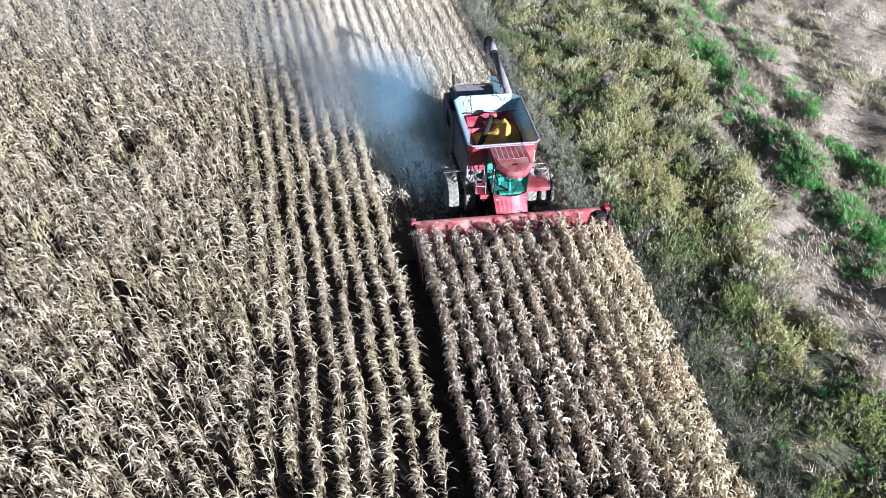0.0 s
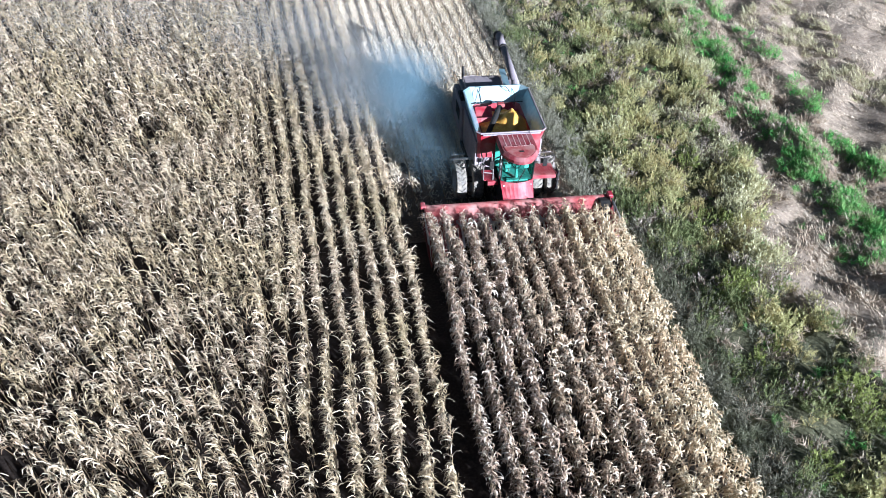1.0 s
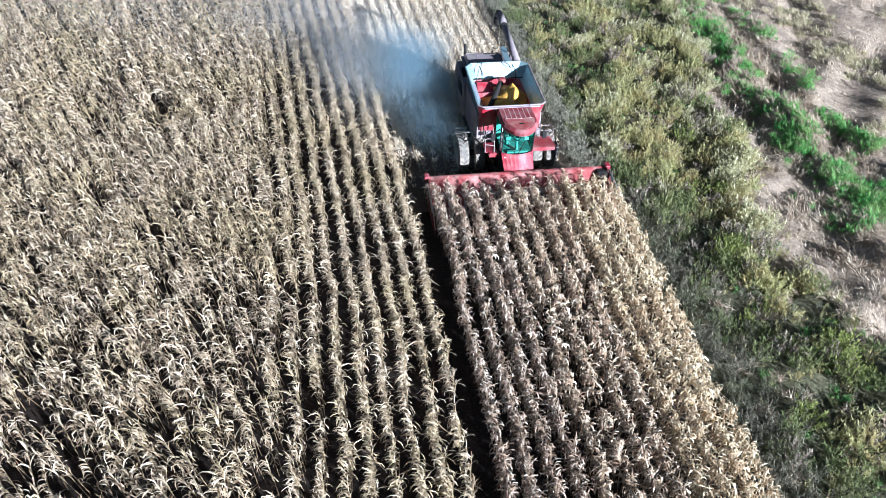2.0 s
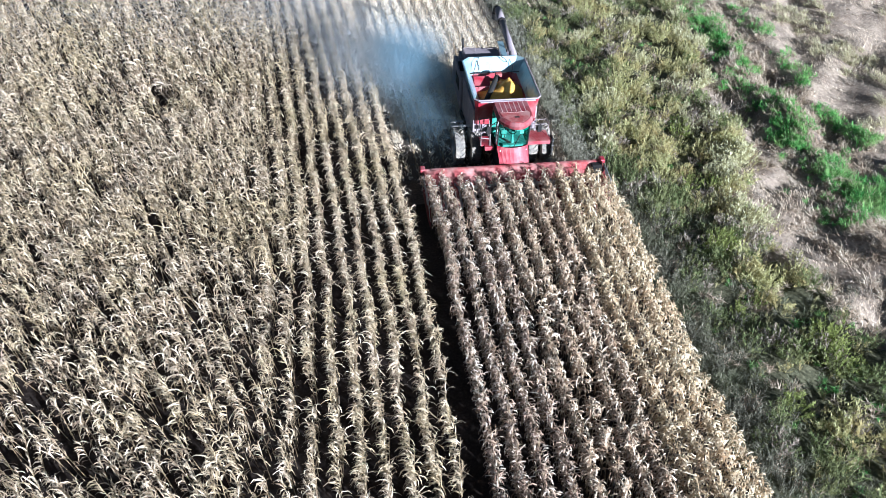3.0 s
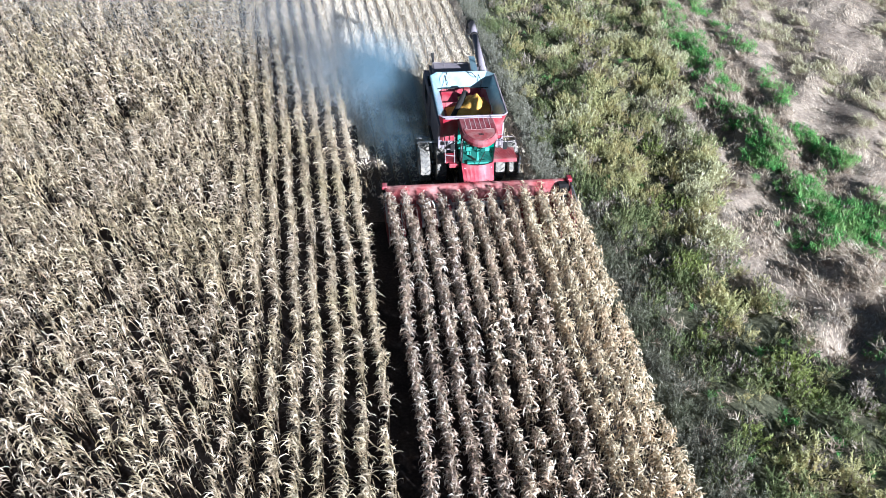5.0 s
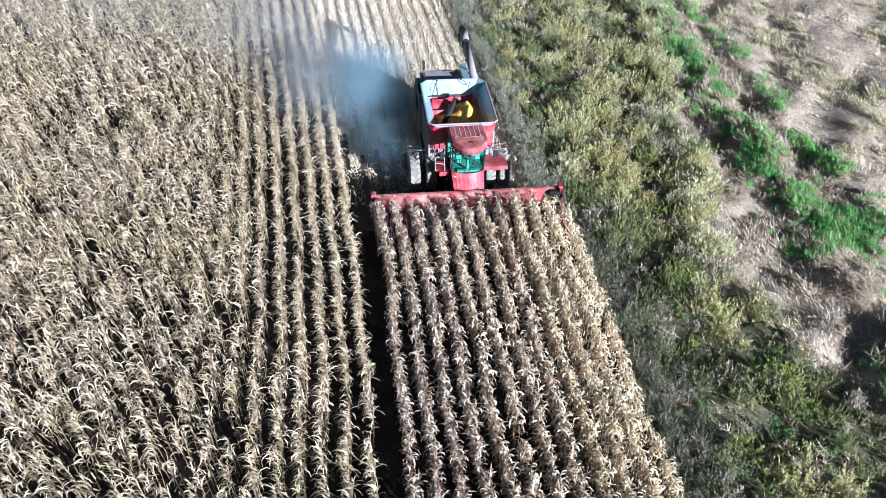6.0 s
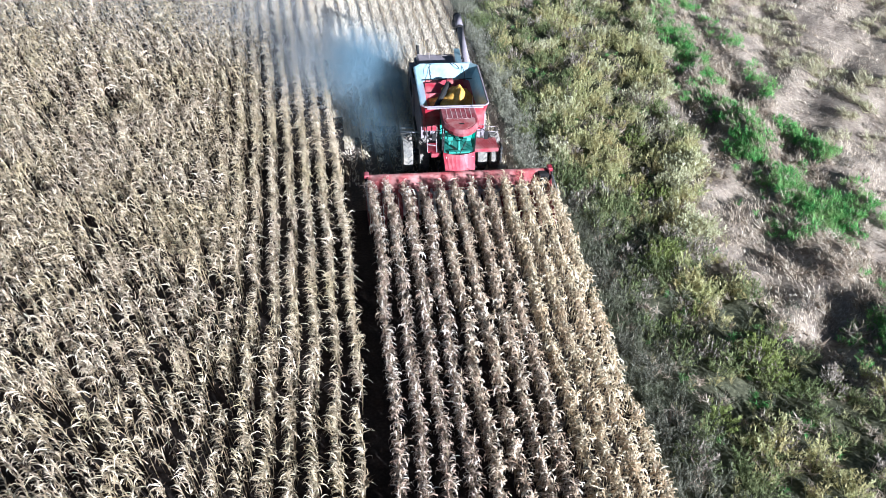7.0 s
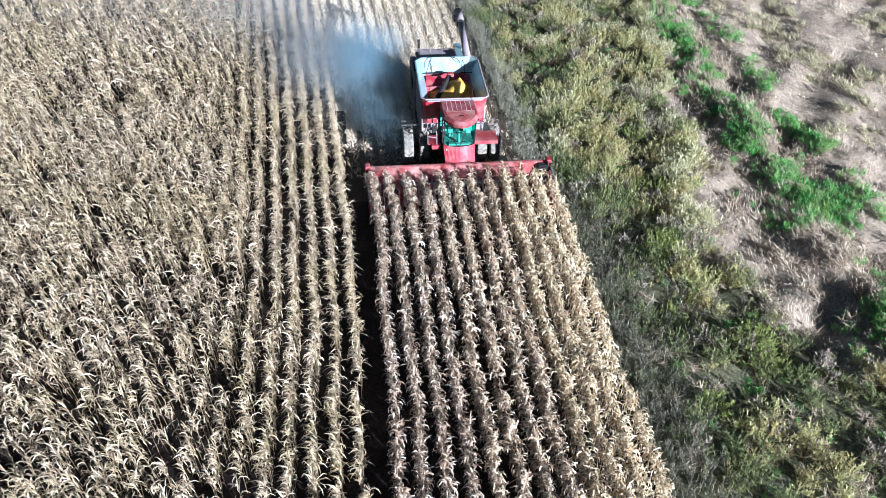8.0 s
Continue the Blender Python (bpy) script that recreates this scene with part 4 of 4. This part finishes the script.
def build_bushes():
    """Weed clumps: those nearest are things of their own, the rest one mesh for each kind."""
    kinds = [(M_OLIVE, "low bushy weed with yellow-olive leaves", "yellowing_weed"), (M_GREENWEED, "low bushy weed with dull green leaves", "green_weed"), (M_BROWNWEED, "withered brown bushy weed", "withered_weed"), (M_PALEWEED, "feathery weed gone to pale grey-green seed", "seeding_weed"), (M_BRIGHTWEED, "bushy weed with fresh yellow-green leaves", "fresh_weed")]
    n = 1750
    y = rng.uniform(-28, 42, n)
    lo = weed_edge(y) + np.where(y < -1, 1.7, 1.1) + 0.5 * np.sin(y * 0.8)
    u = rng.random(n)
    x = lo + (np.minimum(shrub_edge(y), 24) + 0.6 - lo) * u
    near_field = np.clip(1 - (x - weed_edge(y)) / 5.0, 0, 1)
    south = np.clip((-3.0 - y) / 6.0, 0, 1)
    tone = np.sin(0.75 * x + 1.7 * np.sin(0.31 * y)) + np.sin(0.8 * y + 0.9 * x) * 0.8 + rng.normal(0, 0.4, n)
    pale = np.sin(0.9 * x - 0.7 * y + 1.0) * np.sin(0.65 * y + 0.4 * x) + 0.9 * u ** 2 + rng.normal(0, 0.3, n)
    pick = np.where(tone - 1.3 * south - 1.7 * near_field > -0.75, 0, 1)
    pick = np.where(pale - 0.7 * south > 0.75, 3, pick)
    pick = np.where(rng.random(n) < 0.08 + 0.12 * south, 2, pick)
    for cx, cy, r in ((11.9, -13.3, 1.2), (8.6, -10.4, 0.9), (8.1, -15.5, 0.8), (10.0, -0.6, 0.9), (10.6, 5.0, 0.9), (9.2, -6.0, 0.7)):
        pick = np.where((np.hypot(x - cx, y - cy) < r) & (rng.random(n) < 0.8), 4, pick)
    patch = np.sin(0.8 * x + 0.5 * y) * np.sin(0.7 * y - 0.3 * x + 1)
    keep = (rng.random(n) < 0.84 + 0.22 * patch - 0.3 * south) & (hollow(x, y) < 0.35)
    size = rng.uniform(0.6, 1.35, n) * (1 + 0.25 * patch) * np.where(pick == 4, 1.25, 1.0)
    own = (y < -3) & (y > -22) & (x < 12.5)
    shared = {}
    for k, (m, label, name) in enumerate(kinds):
        for t in range(8):
            shared[k, t] = raw_mesh(name, BUSH[t], BUSH_F, [m])
    left = 290
    rest = [[] for _ in kinds]
    for i in np.nonzero(keep)[0]:
        k = int(pick[i])
        if own[i] and left > 0:
            left -= 1
            ob = new(kinds[k][2], shared[k, i % 8])
            ob.matrix_basis = Matrix.LocRotScale((x[i], y[i], float(ground_height(x[i], y[i])) - 0.02), Euler((0, 0, rng.uniform(0, 6.28))), (size[i],) * 3)
            tagged(ob, kinds[k][1], "weed", group="weed clumps beside the field")
        else:
            rest[k].append(i)
    for k, idx in enumerate(rest):
        if not idx:
            continue
        idx = np.array(idx)
        v = scatter(BUSH, rng.integers(0, 8, len(idx)), x[idx], y[idx], ground_height(x[idx], y[idx]) - 0.02, rng.uniform(0, 6.28, len(idx)), size[idx])
        tagged(new("weed_thicket", raw_mesh("weed_thicket", v, repeat_faces(BUSH_F, BUSH.shape[1], len(idx)), [kinds[k][0]])), kinds[k][1] + ", many grown together", "weeds", kind="stuff")


build_bushes()


def spread_stuff(name, label, category, template, faces, material, x, y, size, lean=(0.0, 0.0)):
    n = len(x)
    v = scatter(template, rng.integers(0, len(template), n), x, y, ground_height(x, y) - 0.02, rng.uniform(0, 6.28, n), size, rng.normal(lean[0], 0.12, n), rng.normal(lean[1], 0.12, n))
    tagged(new(name, raw_mesh(name, v, repeat_faces(faces, template.shape[1], n), [material])), label, category, kind="stuff")


def build_grey_weeds():
    n = 2300
    y = rng.uniform(-28, 42, n)
    x = weed_edge(y) + 0.1 + np.abs(rng.normal(0, 1, n)) * np.where(y < -1, 1.25, 0.85)
    pale = y > -1.5 + rng.normal(0, 1.5, n)
    spread_stuff("dead_weed_stems", "dark grey dead weed stems along the field edge", "weeds", STEM, STEM_F, M_GREYWEED, x[~pale], y[~pale], rng.uniform(0.6, 1.25, int((~pale).sum())))
    spread_stuff("bleached_weed_stems", "bleached grey weed stems beside the cut strip", "weeds", STEM, STEM_F, M_PALESTEM, x[pale], y[pale], rng.uniform(0.6, 1.2, int(pale.sum())))
    n = 1500
    y = rng.uniform(-28, 42, n)
    x = weed_edge(y) + 1.6 + (np.minimum(shrub_edge(y), 24) - 0.6 - weed_edge(y)) * rng.random(n)
    south = (y < -4 + rng.normal(0, 2, n)) & (rng.random(n) < 0.5)
    spread_stuff("undergrowth", "thin olive stems between the bushy weeds", "weeds", STEM, STEM_F, M_OLIVE, x[~south], y[~south], rng.uniform(0.45, 0.9, int((~south).sum())))
    spread_stuff("dry_undergrowth", "thin grey stems between the bushy weeds", "weeds", STEM, STEM_F, M_GREYWEED, x[south], y[south], rng.uniform(0.6, 1.1, int(south.sum())))


build_grey_weeds()


def build_lush():
    """Green grass on both banks of the ditch, closing into broad patches."""
    n = 2300
    y = rng.uniform(-30, 46, n)
    on_left = rng.random(n) < 0.66
    x = np.where(on_left, strip_left(y) + rng.normal(0, 0.85, n), strip_right(y) + rng.normal(0, 0.35, n))
    keep = np.sin(0.9 * y + 0.8 * x) + np.sin(1.7 * y - 1.1 * x + 2) * 0.8 + rng.normal(0, 0.3, n) > np.where(on_left, -0.45, -0.2)
    keep &= (y < -9.5) | (y > -5.3)
    px, py = [x[keep]], [y[keep]]
    for cx, cy, rx, ry, m in ((18.5, -3.2, 1.3, 1.6, 230), (18.9, -12.0, 1.5, 1.8, 240), (17.0, 3.4, 0.8, 1.4, 80), (17.8, 18.0, 1.0, 2.4, 110)):
        px.append(cx + rng.normal(0, rx * 0.6, m))
        py.append(cy + rng.normal(0, ry * 0.6, m))
    x, y = np.concatenate(px), np.concatenate(py)
    spread_stuff("lush_grass", "bright green grass along the banks of the ditch", "grass", LUSH, LUSH_F, M_LUSH, x, y, rng.uniform(0.5, 1.15, len(x)))
    y = rng.uniform(-30, 46, 900)
    x = strip_left(y) + rng.normal(0.7, 1.1, 900)
    spread_stuff("bank_straw", "pale straw fallen over the green bank", "grass", TUFT, TUFT_F, M_DRYGRASS, x, y, rng.uniform(0.7, 1.3, 900), (-0.3, 0.2))
    y = rng.uniform(-24, 40, 240)
    x = rng.uniform(6.5, 13, 240)
    spread_stuff("green_tufts", "small bright green tufts among the weeds", "grass", TUFT, TUFT_F, M_LUSH, x, y, rng.uniform(0.4, 0.8, 240))


build_lush()


def build_dry_grass():
    n = 120000
    y = rng.uniform(-27, 45, n)
    edge = np.minimum(shrub_edge(y), 24)
    x = edge - 0.6 + rng.random(n) ** 1.3 * (40 - edge)
    green = np.exp(-(((x - strip_left(y)) / 0.9) ** 2)) + 0.6 * np.exp(-(((x - strip_right(y)) / 0.6) ** 2))
    bare = np.sin(0.7 * x + 1.2 * np.sin(0.4 * y)) * np.sin(0.65 * y + 0.7 * np.sin(0.45 * x)) + 0.35 * np.sin(1.9 * x - 1.4 * y)
    keep = rng.random(n) > 0.7 * green + 0.5 * np.clip((bare - 0.3) * 3, 0, 1) + hollow(x, y)
    x, y = x[keep], y[keep]
    m = len(x)
    flow = 2.3 + 0.9 * np.sin(0.5 * x + 0.3 * y) + 0.8 * np.sin(0.7 * y - 0.4 * x) + 0.4 * np.sin(1.9 * x) + rng.normal(0, 0.45, m)
    tall = np.clip(np.sin(1.1 * x + 0.6 * y) * np.sin(0.8 * y - 0.6 * x), 0, 1)
    v, f = chips(x, y, ground_height(x, y) + rng.uniform(0, 0.05, m), rng.uniform(0.12, 0.3, m) * (0.8 + 0.8 * tall), rng.uniform(0.009, 0.018, m), flow, rng.uniform(0.2, 0.9, m) + 0.3 * tall)
    tagged(new("dry_grass", raw_mesh("dry_grass", v, f, [M_DRYGRASS])), "bleached dry grass lying in swirls", "grass", kind="stuff")
    n = 110
    y = rng.uniform(-24, 38, n)
    x = np.minimum(shrub_edge(y), 24) + 0.3 + rng.random(n) * 12
    x = np.where(np.abs(x - strip_left(y)) < 1.2, x + 2.6, x)
    spread_stuff("withered_tangle", "low withered brown tangle in the dry grass", "weeds", BUSH, BUSH_F, M_BROWNWEED, x, y, rng.uniform(0.4, 0.85, n))
    n = 900
    y = rng.uniform(3, 46, n)
    x = strip_right(y) + 0.9 + 16 * rng.random(n)
    keep = np.sin(0.55 * x + 0.9 * np.sin(0.4 * y)) + np.sin(0.6 * y + 0.3 * x) * 0.8 > 0.1
    spread_stuff("tall_grass", "pale olive tall grass beyond the green strip", "grass", TUFT, TUFT_F, M_TALLGRASS, x[keep], y[keep], rng.uniform(0.8, 1.4, int(keep.sum())), (-0.35, 0.3))
    n = 700
    y = rng.uniform(-24, 38, n)
    x = 6 + 16 * rng.random(n)
    spread_stuff("pale_grass_tufts", "pale feathery grass tufts among the weeds", "grass", TUFT, TUFT_F, M_DRYGRASS, x, y, rng.uniform(0.6, 1.3, n))


build_dry_grass()

# ---------------------------------------------------------------- dust


def dust(name, label, material, clouds, grain):
    """Fine chaff hanging in the air: very many tiny flakes thrown about each centre."""
    made = []
    for n, centre, size, drift in clouds:
        p = rng.normal(0, 1, (n, 3)) * np.array(size)
        p[:, 0] -= np.abs(p[:, 1]) * drift
        made.append(p + np.array(centre))
    p = np.concatenate(made)
    p[:, 2] = np.abs(p[:, 2]) + 0.05
    inside = (np.abs(p[:, 0] - 0.12) < 1.9) & (p[:, 1] > -0.5) & (p[:, 1] < 10.5)
    p = p[~inside]
    n = len(p)
    tri = rng.normal(0, 1, (n, 3, 3))
    tri /= np.linalg.norm(tri, axis=2, keepdims=True)
    v = p[:, None] + tri * grain
    tagged(new(name, raw_mesh(name, v, np.arange(3 * n).reshape(-1, 3), [material])), label, "dust", kind="stuff")


# the cloud by the machine takes the shade-blue colour, the drifting dust stays pale
dust("dust_cloud", "cloud of fine dust beside the harvester, tinted blue-grey as in shade", M_SHADE_DUST, [(215000, (-4.3, 9.2, 3.1), (1.1, 1.9, 0.55), 0.1), (60000, (-3.3, 11.8, 2.3), (1.0, 1.7, 0.5), 0.0), (30000, (-4.9, 14.5, 1.9), (0.7, 2.2, 0.5), 0.05), (30000, (-2.5, 8.5, 2.6), (0.35, 1.6, 0.5), 0.0), (40000, (-3.6, 5.3, 2.1), (0.85, 1.6, 0.6), 0.0)], 0.0172)
dust("drifting_dust", "thin pale dust drifting over the standing corn", M_DUST, [(45000, (-9.5, 17.5, 3.0), (3.0, 3.0, 0.5), 0.0), (60000, (-6.9, 10.8, 2.9), (1.5, 2.8, 0.45), 0.0), (155000, (-17.0, 24.5, 2.8), (10.0, 6.5, 0.5), 0.0), (20000, (-1.5, 16.0, 1.5), (2.2, 3.5, 0.6), 0.0)], 0.028)
